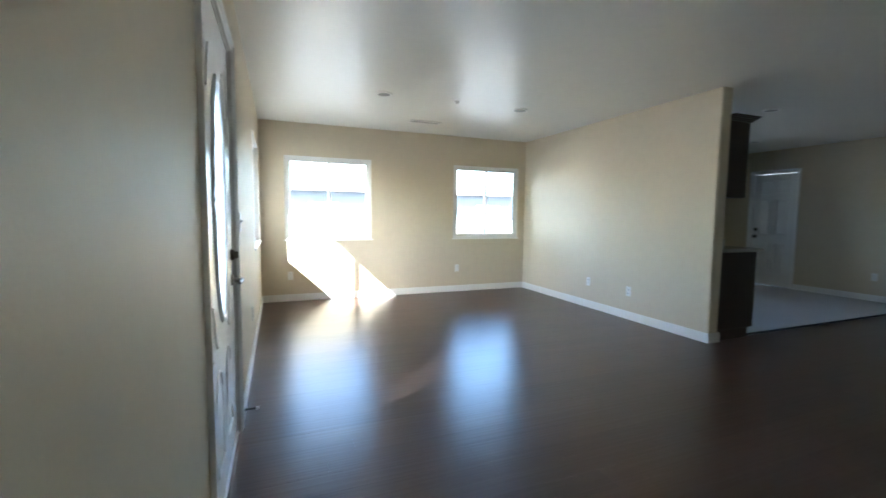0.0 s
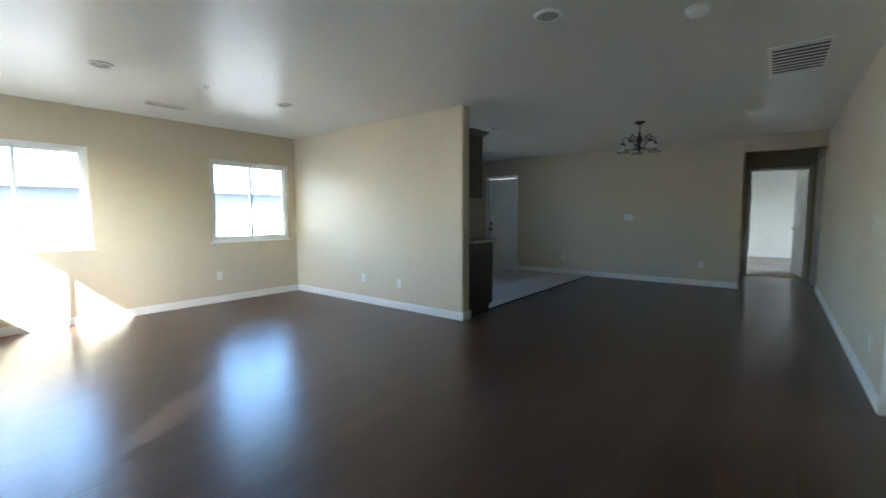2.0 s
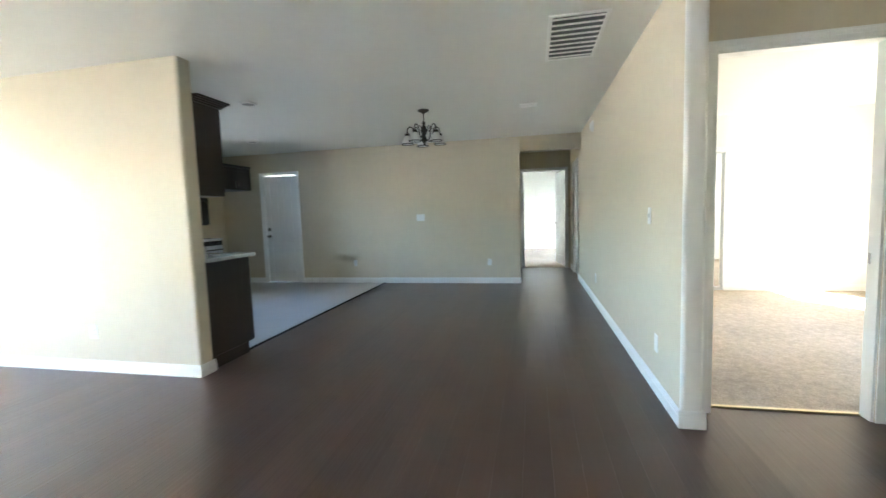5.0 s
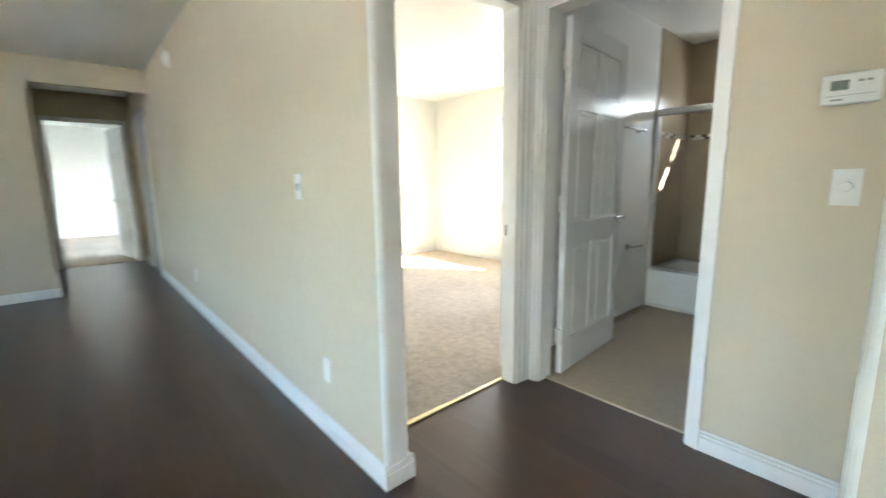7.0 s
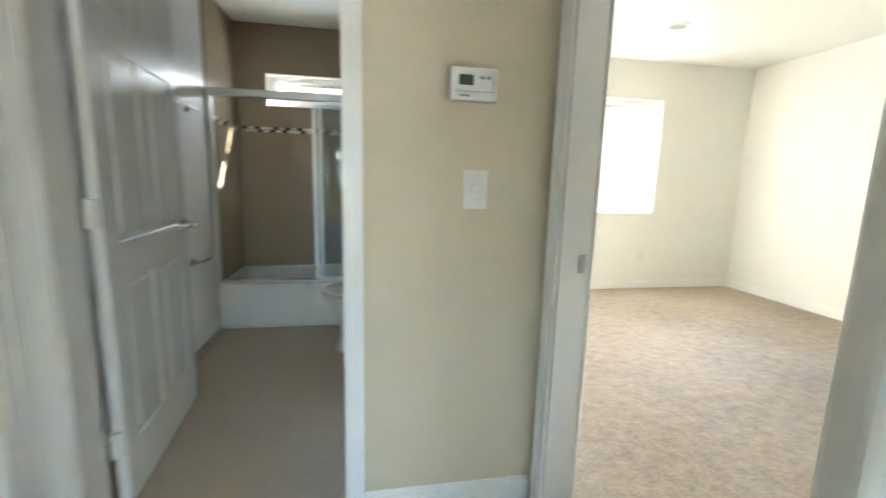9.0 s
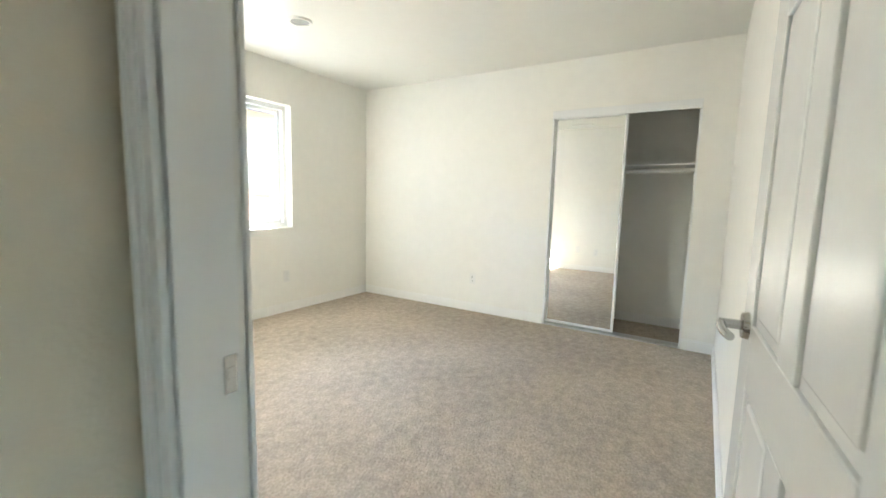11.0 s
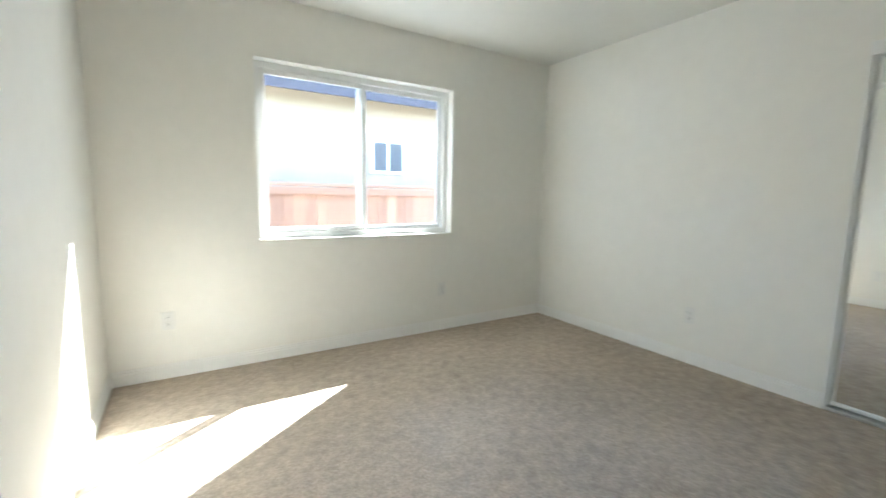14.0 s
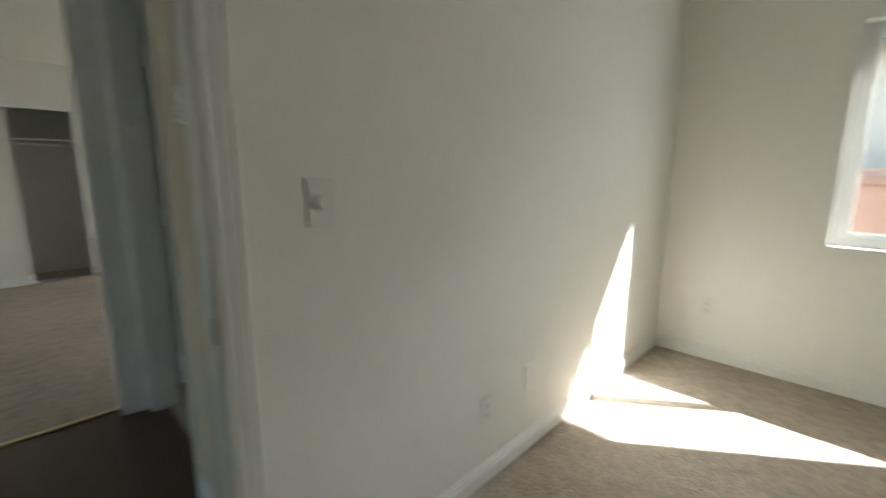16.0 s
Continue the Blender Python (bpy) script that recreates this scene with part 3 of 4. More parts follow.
def front_door():
    """White entry door with an oval of patterned glass in an ornate moulding; hinges at its low-y edge."""
    w, h, thick = 0.955, 2.05, 0.044
    d = thing("front_door", "white entry door with an oval patterned glass light", "door", pose(0.238, 1.987, 0, 0, 0, 90))
    cx, cz, ax, az = w / 2, 1.265, 0.172, 0.49
    x0, x1, z0, z1 = 0.16, w - 0.16, 0.66, 1.87
    bm = bmesh.new()
    box(bm, 0, x0, 0, thick, 0.012, h)
    box(bm, x1, w, 0, thick, 0.012, h)
    box(bm, x0, x1, 0, thick, 0.012, z0)
    box(bm, x0, x1, 0, thick, z1, h)
    n = 64
    rings = [[], [], [], []]
    for k in range(n):
        c, s = math.cos(2 * math.pi * k / n), math.sin(2 * math.pi * k / n)
        q = min((x1 - x0) / 2 / max(abs(c), 1e-6), (z1 - z0) / 2 / max(abs(s), 1e-6))
        for ring, (px, pz, y) in zip(rings, ((cx + q * c, cz + 0.0 + q * s, 0), (cx + ax * c, cz + az * s, 0), (cx + ax * c, cz + az * s, thick), (cx + q * c, cz + q * s, thick))):
            ring.append(bm.verts.new((px, y, pz)))
    for a, b in ((0, 1), (1, 2), (2, 3)):
        for k in range(n):
            bm.faces.new((rings[a][k], rings[a][(k + 1) % n], rings[b][(k + 1) % n], rings[b][k]))
    leaf = part("door_leaf", bm, DOOR_PAINT, d, "white painted steel leaf")
    for y in (0.006, thick - 0.006):
        ring = bmesh.new()
        pipe(ring, [(cx + (ax + 0.012) * math.cos(2 * math.pi * k / n), y, cz + (az + 0.012) * math.sin(2 * math.pi * k / n)) for k in range(n + 1)], 0.018, 10)
        part("oval_frame", ring, DOOR_PAINT, leaf, "raised white oval moulding", smooth=True)
    pane = bmesh.new()
    for y in (0.018, 0.024):
        pane.faces.new([pane.verts.new((cx + (ax + 0.004) * math.cos(2 * math.pi * k / n), y, cz + (az + 0.004) * math.sin(2 * math.pi * k / n))) for k in range(n)])
    glass = part("oval_glass", pane, FROSTED, leaf, "patterned oval glass")
    came = bmesh.new()
    for f in (0.35, 0.7):
        pipe(came, [(cx + ax * f * math.cos(2 * math.pi * k / 40), 0.015, cz + az * f * math.sin(2 * math.pi * k / 40)) for k in range(41)], 0.004, 6)
    part("lead_came", came, SATIN_ALU, glass, "dark lead lines")
    for sx in (-1, 1):
        for sz in (-1, 1):
            curl = bmesh.new()
            pipe(curl, [(cx + sx * (0.29 - 0.10 * t), 0.004, cz + sz * (0.40 + 0.17 * math.sin(t * math.pi / 2))) for t in (0, 0.2, 0.4, 0.6, 0.8, 1.0)], 0.011, 8)
            part("corner_scroll", curl, DOOR_PAINT, leaf, "raised scroll moulding", smooth=True)
        lower = bmesh.new()
        pts = [(cx + sx * 0.07, 0.20), (cx + sx * 0.26, 0.20), (cx + sx * 0.26, 0.50), (cx + sx * 0.22, 0.565), (cx + sx * 0.165, 0.585), (cx + sx * 0.11, 0.565), (cx + sx * 0.07, 0.50), (cx + sx * 0.07, 0.20)]
        pipe(lower, [(x, 0.005, z) for x, z in pts], 0.011, 8)
        part("lower_panel", lower, DOOR_PAINT, leaf, "raised arched panel moulding", smooth=True)
    lever(d, w - 0.075, 0, 0.87, -1, -1, PEWTER)
    bolt = rod(bmesh.new(), (w - 0.075, 0, 1.0), (w - 0.075, -0.018, 1.0), 0.03, 0.027, 24)
    box(bolt, w - 0.079, w - 0.071, -0.036, -0.016, 0.982, 1.018, 0.002, 1)
    part("deadbolt", bolt, PEWTER, d, "dark bronze deadbolt", smooth=True)
    for z in (0.28, 1.03, 1.85):
        k = bmesh.new()
        box(k, -0.016, 0.012, -0.006, 0.002, z - 0.05, z + 0.05, 0.001, 1)
        rod(k, (-0.002, -0.008, z - 0.052), (-0.002, -0.008, z + 0.052), 0.007)
        part("hinge", k, TRIM, d, "painted hinge")
    sweep = box(bmesh.new(), 0.01, w - 0.01, -0.006, 0.0, 0.012, 0.04, 0.001, 1)
    part("sweep", sweep, SATIN_ALU, d, "metal door sweep")


front_door()
stop = thing("door_stop", "small dark spring door stop on the baseboard", "door stop", (0.265, 3.11, 0.06))
part("spring", rod(bmesh.new(), (0, 0, 0), (0.062, 0, 0), 0.006, 0.006), IRON, stop, smooth=True)
part("tip", rod(bmesh.new(), (0.062, 0, 0), (0.08, 0, 0), 0.009, 0.008), PLASTIC, stop, "white rubber tip", smooth=True)

for x, y, z in ((2.656, -1.146, 0.91), (4.342, -1.111, 0.895)):
    plate = box(bmesh.new(), x - 0.010, x + 0.010, y - 0.0005, y + 0.002, z - 0.03, z + 0.03, 0.0006, 1)
    box(plate, x - 0.006, x + 0.006, y + 0.0015, y + 0.0026, z - 0.011, z + 0.011)
    solid("strike_plate", plate, CHROME, "small metal strike plate in the door jamb", "strike plate")


# ---- fixtures on walls and ceilings ----
def turn_to(axis, way):
    """The turn that lays a plate made in x, z and facing -y onto a wall whose room side is way."""
    return {("y", -1): 0, ("y", 1): 180, ("x", -1): -90, ("x", 1): 90}[axis, way]


def on_wall(axis, face, way, u, z):
    x, y = (face, u) if axis == "x" else (u, face)
    return pose(x, y, z, 0, 0, turn_to(axis, way))


def plate_body(parent, w=0.07, h=0.115):
    return part("plate", box(bmesh.new(), -w / 2, w / 2, -0.006, 0, -h / 2, h / 2, 0.0025, 2), PLASTIC, parent)


def outlet(axis, face, way, u, z):
    t = thing("wall_outlet", "white duplex outlet in a white plate", "outlet", on_wall(axis, face, way, u, z), "wall outlets")
    plate = plate_body(t)
    for dz in (-0.02, 0.02):
        s = part("socket", box(bmesh.new(), -0.016, 0.016, -0.0085, -0.005, dz - 0.014, dz + 0.014, 0.002, 2), PLASTIC, plate)
        slots = bmesh.new()
        for dx in (-0.006, 0.006):
            box(slots, dx - 0.001, dx + 0.001, -0.0092, -0.0083, dz - 0.002, dz + 0.007)
        box(slots, -0.002, 0.002, -0.0092, -0.0083, dz - 0.010, dz - 0.006)
        part("slots", slots, BLACK_PLASTIC, plate)
    return t


def light_switch(axis, face, way, u, z, gangs=1):
    w = 0.07 + 0.046 * (gangs - 1)
    t = thing("light_switch", "white toggle switch in a white plate", "switch", on_wall(axis, face, way, u, z), "light switches")
    plate = plate_body(t, w)
    for g in range(gangs):
        x = (g - (gangs - 1) / 2) * 0.046
        part("toggle", box(bmesh.new(), x - 0.005, x + 0.005, -0.018, -0.005, -0.004, 0.014, 0.002, 1), PLASTIC, plate)
        part("rocker_bed", box(bmesh.new(), x - 0.009, x + 0.009, -0.0075, -0.005, -0.016, 0.016, 0.001, 1), GREY_PLASTIC, plate)
    return t


def dimmer(axis, face, way, u, z):
    t = thing("dimmer_switch", "white rotary dimmer in a square-edged plate", "dimmer", on_wall(axis, face, way, u, z), "dimmers")
    plate = plate_body(t, 0.076, 0.122)
    part("dial_ring", rod(bmesh.new(), (0, -0.005, 0.002), (0, -0.009, 0.002), 0.026, 0.025, 28), PLASTIC, plate, smooth=True)
    part("knob", rod(bmesh.new(), (0, -0.008, 0.002), (0, -0.026, 0.002), 0.018, 0.016, 28), PLASTIC, plate, "white round knob", smooth=True)
    return t


def cover(axis, face, way, u, z, w=0.115, h=0.115):
    t = thing("blank_cover", "white blank cover plate on the wall", "cover plate", on_wall(axis, face, way, u, z))
    plate = plate_body(t, w, h)
    for dz in (-0.04, 0.04):
        part("screw", rod(bmesh.new(), (0, -0.005, dz), (0, -0.0072, dz), 0.0035, 0.003, 10), SATIN_ALU, plate)
    return t


light_switch("x", 0.25, 1, 3.30, 1.16)
light_switch("y", -0.095, 1, 4.715, 1.155)
cover("x", 8.77, -1, 2.605, 1.16, 0.15, 0.115)
cover("y", -0.095, 1, 4.53, 0.33, 0.07, 0.115)
for spot in (("x", 0.25, 1, 4.33, 0.36), ("y", 6.57, -1, 0.62, 0.355), ("y", 6.57, -1, 3.12, 0.375), ("x", 4.35, -1, 4.94, 0.35), ("x", 4.35, -1, 4.245, 0.335), ("x", 8.77, -1, 3.87, 0.365), ("x", 8.77, -1, 1.41, 0.365), ("y", -0.095, 1, 7.2, 0.335), ("y", -4.09, 1, 2.31, 0.375), ("y", -4.09, 1, 0.30, 0.37), ("x", 2.62, -1, -2.086, 0.33), ("x", -0.872, 1, -2.58, 0.355)):
    outlet(*spot)
cover("x", 2.62, -1, -2.39, 0.365, 0.07, 0.115)
dimmer("y", -1.24, 1, 2.995, 1.137)
dimmer("x", 2.62, -1, -1.40, 1.19)

thermostat = thing("thermostat", "white wall thermostat with a small grey screen", "thermostat", on_wall("y", -1.24, 1, 3.015, 1.452))
body = part("body", box(bmesh.new(), -0.072, 0.072, -0.028, 0, -0.048, 0.048, 0.006, 3), PLASTIC, thermostat)
part("screen", box(bmesh.new(), -0.048, -0.004, -0.0295, -0.027, -0.004, 0.026, 0.001, 1), LCD, body, "dark grey-green display")
for k in range(4):
    part("button", box(bmesh.new(), 0.016 + 0.02 * (k % 2), 0.030 + 0.02 * (k % 2), -0.030, -0.027, 0.016 - 0.016 * (k // 2), 0.023 - 0.016 * (k // 2), 0.001, 1), GREY_PLASTIC if k < 2 else PLASTIC, body)
part("seam", box(bmesh.new(), -0.06, 0.06, -0.0288, -0.0275, -0.022, -0.0205), GREY_PLASTIC, body)
part("badge", box(bmesh.new(), -0.045, -0.015, -0.0288, -0.0275, -0.037, -0.031), GREY_PLASTIC, body)


def can_light(x, y, r=0.085):
    t = thing("recessed_light", "white recessed ceiling light, switched off", "ceiling light", (x, y, H), "recessed ceiling lights")
    ring = lathe(bmesh.new(), [(r, 0.0), (r, -0.006), (r - 0.006, -0.014), (r - 0.018, -0.014), (r - 0.022, 0.0)])
    part("trim_ring", ring, TRIM, t, smooth=True)
    part("baffle", lathe(bmesh.new(), [(r - 0.0205, -0.008), (r - 0.026, -0.003), (r - 0.042, -0.002)]), GREY_PLASTIC, t, "grey baffle", smooth=True)
    part("lens", lathe(bmesh.new(), [(r - 0.041, -0.0025), (r - 0.05, -0.006), (0.001, -0.006)]), LENS, t, "frosted lens", smooth=True)


for x, y in ((1.50, 4.76), (3.11, 4.77), (2.98, 1.61), (5.65, 3.60), (7.56, 4.96), (0.86, -3.15), (6.0, -3.35)):
    can_light(x, y)


def grille(name, label, x0, x1, y0, y1, slats, along_y=True, drop=0.012):
    t = thing(name, label, "air vent", ((x0 + x1) / 2, (y0 + y1) / 2, H))
    hx, hy = (x1 - x0) / 2, (y1 - y0) / 2
    rim = 0.026 if hx > 0.15 else 0.015
    # no duct is modelled: a flat dark sheet gives the shade between slats
    part("backing", box(bmesh.new(), -hx + rim, hx - rim, -hy + rim, hy - rim, -0.002, -0.0006), DUCT_SHADE if hx > 0.1 else DARK_PANE, t, "flat dark sheet for the duct's shade behind the slats")
    bm = bmesh.new()
    box(bm, -hx, hx, -hy, -hy + rim, -drop, -0.0005, 0.002, 1)
    box(bm, -hx, hx, hy - rim, hy, -drop, -0.0005, 0.002, 1)
    box(bm, -hx, -hx + rim, -hy + rim, hy - rim, -drop, -0.0005, 0.002, 1)
    box(bm, hx - rim, hx, -hy + rim, hy - rim, -drop, -0.0005, 0.002, 1)
    part("frame", bm, TRIM, t)
    for k in range(slats):
        f = (k + 0.5) / slats
        s = bmesh.new()
        if along_y:
            x = -hx + rim + f * 2 * (hx - rim)
            box(s, -0.0075, 0.0075, -hy + rim, hy - rim, -0.001, 0.001)
            s.transform(Matrix.Translation((x, 0, -0.006)) @ Matrix.Rotation(radians(20), 4, "Y"))
        else:
            y = -hy + rim + f * 2 * (hy - rim)
            box(s, -hx + rim, hx - rim, -0.006, 0.006, -0.001, 0.001)
            s.transform(Matrix.Translation((0, y, -0.005)) @ Matrix.Rotation(radians(20), 4, "X"))
        part("slat", s, TRIM, t)
    return t


grille("return_air_grille", "large white return air grille with dark gaps", 4.48, 5.30, 0.185, 0.565, 9)
grille("supply_register", "white ceiling supply register", 2.09, 2.52, 5.75, 5.89, 4, False)
grille("small_register", "small white ceiling register", 6.63, 6.79, 0.61, 0.81, 3)
grille("bedroom_register", "white ceiling supply register in the bedroom", 2.23, 2.37, -2.53, -2.19, 3)
grille("bath_exhaust_fan", "white square bathroom exhaust fan", 3.51, 3.79, -2.82, -2.54, 6)

smoke = thing("smoke_detector", "white round smoke detector on the ceiling", "smoke detector", (3.46, 0.88, H))
part("base", lathe(bmesh.new(), [(0.07, -0.0005), (0.07, -0.012), (0.064, -0.014)]), PLASTIC, smoke, smooth=True)
part("cap", lathe(bmesh.new(), [(0.06, -0.013), (0.058, -0.032), (0.045, -0.042), (0.001, -0.045)]), PLASTIC, smoke, smooth=True)
sprinkler = thing("ceiling_sprinkler", "small white ceiling sprinkler cap", "sprinkler", (2.29, 4.74, H))
part("cap", lathe(bmesh.new(), [(0.035, -0.0005), (0.035, -0.006), (0.02, -0.012), (0.012, -0.025), (0.001, -0.026)]), PLASTIC, sprinkler, smooth=True)
chime = thing("wall_alarm", "white round alarm high on the long wall", "alarm", on_wall("y", -0.095, 1, 7.4, 2.27))
part("base", rod(bmesh.new(), (0, 0, 0), (0, -0.02, 0), 0.07, 0.066, 28), PLASTIC, chime, smooth=True)
part("cap", rod(bmesh.new(), (0, -0.02, 0), (0, -0.04, 0), 0.055, 0.04, 28), PLASTIC, chime, smooth=True)


# ---- chandelier ----
def chandelier(x, y):
    t = thing("chandelier", "dark bronze chandelier with five white glass shades", "chandelier", (x, y, H))
    part("canopy", lathe(bmesh.new(), [(0.066, 0), (0.066, -0.008), (0.05, -0.022), (0.02, -0.034), (0.012, -0.045), (0.001, -0.046)]), IRON, t, smooth=True)
    part("stem", rod(bmesh.new(), (0, 0, -0.04), (0, 0, -0.20), 0.006, 0.006), IRON, t, smooth=True)
    part("column", lathe(bmesh.new(), [(0.006, -0.13), (0.022, -0.15), (0.012, -0.17), (0.03, -0.21), (0.042, -0.24), (0.03, -0.27), (0.014, -0.30), (0.03, -0.33), (0.034, -0.345), (0.02, -0.37), (0.010, -0.39), (0.016, -0.40), (0.001, -0.415)]), IRON, t, smooth=True)
    for k in range(5):
        a = radians(72 * k + 20)
        c, s = math.cos(a), math.sin(a)
        arm = [(0.02, -0.345), (0.07, -0.36), (0.10, -0.33), (0.115, -0.26), (0.135, -0.20), (0.168, -0.185), (0.197, -0.20), (0.205, -0.235), (0.205, -0.262)]
        fine = []
        for i in range(len(arm) - 1):
            for q in range(3):
                f = q / 3
                fine.append((arm[i][0] + f * (arm[i + 1][0] - arm[i][0]), arm[i][1] + f * (arm[i + 1][1] - arm[i][1])))
        fine.append(arm[-1])
        limb = part("arm", pipe(bmesh.new(), [(r * c, r * s, z) for r, z in fine], 0.0065, 8), IRON, t, smooth=True)
        part("scroll", pipe(bmesh.new(), [((0.09 + 0.03 * math.cos(q)) * c, (0.09 + 0.03 * math.cos(q)) * s, -0.225 + 0.03 * math.sin(q)) for q in (0, 0.7, 1.4, 2.1, 2.8, 3.5, 4.2)], 0.004, 6), IRON, t, smooth=True)
        part("socket_cup", lathe(bmesh.new(), [(0.008, -0.255), (0.026, -0.262), (0.03, -0.285), (0.02, -0.29)], (0.205 * c, 0.205 * s, 0), 18), IRON, limb, smooth=True)
        part("shade", lathe(bmesh.new(), [(0.022, -0.285), (0.036, -0.30), (0.052, -0.33), (0.062, -0.362), (0.069, -0.385), (0.066, -0.385), (0.058, -0.362), (0.046, -0.33), (0.03, -0.30)], (0.205 * c, 0.205 * s, 0), 22), SHADE_GLASS, limb, "white frosted glass bell shade", smooth=True)
        rim = [(0.205 * c + 0.0695 * math.cos(q * math.pi / 12), 0.205 * s + 0.0695 * math.sin(q * math.pi / 12), -0.386) for q in range(25)]
        part("shade_rim", pipe(bmesh.new(), rim, 0.0055, 6), IRON, limb, "dark rim band", smooth=True)


chandelier(6.54, 1.925)


# ---- kitchen ----
def cabinet(name, label, x0, x1, y0, y1, z0, z1, face, doors=1, toe=0.0, handle_z=None, group=""):
    """A stained cabinet box with framed doors; face is the way its doors look: +x or -y."""
    t = thing(name, label, "cabinet", (x0, y0, z0), group)
    w, d, h = x1 - x0, y1 - y0, z1 - z0
    part("carcass", box(bmesh.new(), 0, w, 0, d, toe, h, 0.002, 1), CABINET, t)
    if toe:
        part("toe_kick", box(bmesh.new(), 0, w - 0.07, 0.0, d, 0, toe - 0.0005), CABINET, t, "recessed dark toe kick")
    span = d if face == "x" else w
    for k in range(doors):
        a, b = span * k / doors + 0.004, span * (k + 1) / doors - 0.004
        za, zb = toe + 0.006, h - 0.006
        bm = bmesh.new()
        rail = 0.055
        strips = ((a, a + rail, za, zb, 0.02), (b - rail, b, za, zb, 0.02), (a + rail, b - rail, za, za + rail, 0.02), (a + rail, b - rail, zb - rail, zb, 0.02), (a + rail, b - rail, za + rail, zb - rail, 0.011))
        for p, q, r, s, deep in strips:
            if face == "x":
                box(bm, w + 0.001, w + deep, p, q, r, s, 0.001, 1)
            else:
                box(bm, p, q, -deep, -0.001, r, s, 0.001, 1)
        leaf = part("door", bm, CABINET, t, "framed dark wood door")
        hz = handle_z if handle_z is not None else (h - 0.10 if toe else 0.08)
        u = b - 0.03 if k % 2 == 0 else a + 0.03
        bar = bmesh.new()
        for i, (p, q) in enumerate((((0, 0.018, -0.05), (0, 0.042, -0.05)), ((0, 0.018, 0.05), (0, 0.042, 0.05)), ((0, 0.042, -0.06), (0, 0.042, 0.06)))):
            ends = []
            for _, out, dz in (p, q):
                ends.append((w + out, u, hz + dz) if face == "x" else (u, -out, hz + dz))
            rod(bar, ends[0], ends[1], 0.005, 0.005, 10)
        part("handle", bar, CHROME, leaf, "brushed nickel bar pull", smooth=True)
    return t


for k, (a, b) in enumerate(((3.25, 4.00), (4.00, 4.76), (4.76, 5.52), (5.52, 6.28))):
    cabinet("base_cabinet", "espresso-stained base cabinet under the pale counter", 4.492, 5.01, a + 0.0005, b - 0.0005, 0.0045, 0.885, "x", 1 + (k > 0), 0.10, group="kitchen base cabinets")
for a, b in ((3.25, 4.00), (4.00, 4.76), (4.76, 5.52)):
    cabinet("upper_cabinet", "espresso-stained wall cabinet below the crown moulding", 4.492, 4.765, a + 0.0005, b - 0.0005, 1.42, 2.15, "x", 2, group="kitchen wall cabinets")
crown = bmesh.new()
for lift, out in ((0.0, 0.012), (0.014, 0.028), (0.028, 0.048), (0.042, 0.066)):
    box(crown, 4.492, 4.787 + out, 3.245 - out * 0.7, 5.52, 2.151 + lift, 2.165 + lift, 0.002, 1)
solid("crown_moulding", crown, CABINET, "dark stained crown moulding over the wall cabinets", "moulding", "")
worktop = thing("worktop", "pale stone counter with a thin front edge", "countertop", (4.492, 3.205, 0.886))
part("slab", box(bmesh.new(), 0, 0.565, 0, 3.09, 0, 0.032, 0.004, 2), COUNTER, worktop)
part("upstand", box(bmesh.new(), 0, 0.018, 0.035, 3.09, 0.0325, 0.13, 0.002, 1), COUNTER, worktop, "low stone upstand")
cabinet("fridge_cabinet", "dark cabinet over the empty refrigerator space", 7.95, 8.765, 5.95, 6.568, 1.77, 2.17, "y", 2, handle_z=0.09)
crown = bmesh.new()
for lift, out in ((0.0, 0.012), (0.014, 0.026), (0.028, 0.04)):
    box(crown, 7.95 - out, 8.765, 5.95 - out, 6.568, 2.171 + lift, 2.185 + lift, 0.002, 1)
solid("crown_moulding", crown, CABINET, "dark stained crown moulding over the refrigerator cabinet", "moulding", "")

kitchen_range = thing("cooking_range", "white freestanding range with a black glass backguard", "range", (7.14, 5.92, 0.0045))
part("body", box(bmesh.new(), 0, 0.76, 0.02, 0.62, 0, 0.895, 0.006, 2), APPLIANCE, kitchen_range)
part("cooktop", box(bmesh.new(), 0.0, 0.76, 0.0, 0.56, 0.8955, 0.918, 0.004, 2), APPLIANCE, kitchen_range, "white cooktop")
for bx, by, r in ((0.2, 0.15, 0.095), (0.56, 0.15, 0.075), (0.2, 0.4, 0.075), (0.56, 0.4, 0.095)):
    part("burner", lathe(bmesh.new(), [(r, 0.918), (r, 0.926), (r - 0.02, 0.928), (0.001, 0.924)], (bx, by, 0), 24), BLACK_PLASTIC, kitchen_range, "black burner", smooth=True)
part("backguard", box(bmesh.new(), 0.0, 0.76, 0.561, 0.62, 0.8955, 1.14, 0.006, 2), BLACK_GLASS, kitchen_range, "black glass backguard")
oven = part("oven_door", box(bmesh.new(), 0.02, 0.74, -0.012, 0.0195, 0.22, 0.78, 0.004, 2), APPLIANCE, kitchen_range, "white oven door")
part("oven_window", box(bmesh.new(), 0.14, 0.62, -0.016, -0.0125, 0.36, 0.62, 0.001, 1), BLACK_GLASS, oven, "black oven window")
part("oven_handle", rod(rod(rod(bmesh.new(), (0.08, -0.05, 0.73), (0.68, -0.05, 0.73), 0.011, 0.011), (0.1, -0.05, 0.73), (0.1, -0.01, 0.73), 0.008, 0.008), (0.66, -0.05, 0.73), (0.66, -0.01, 0.73), 0.008, 0.008), BLACK_PLASTIC, oven, "black bar handle", smooth=True)
part("control_panel", box(bmesh.new(), 0.02, 0.74, -0.006, 0.0195, 0.80, 0.88, 0.003, 1), BLACK_GLASS, kitchen_range, "black control strip")
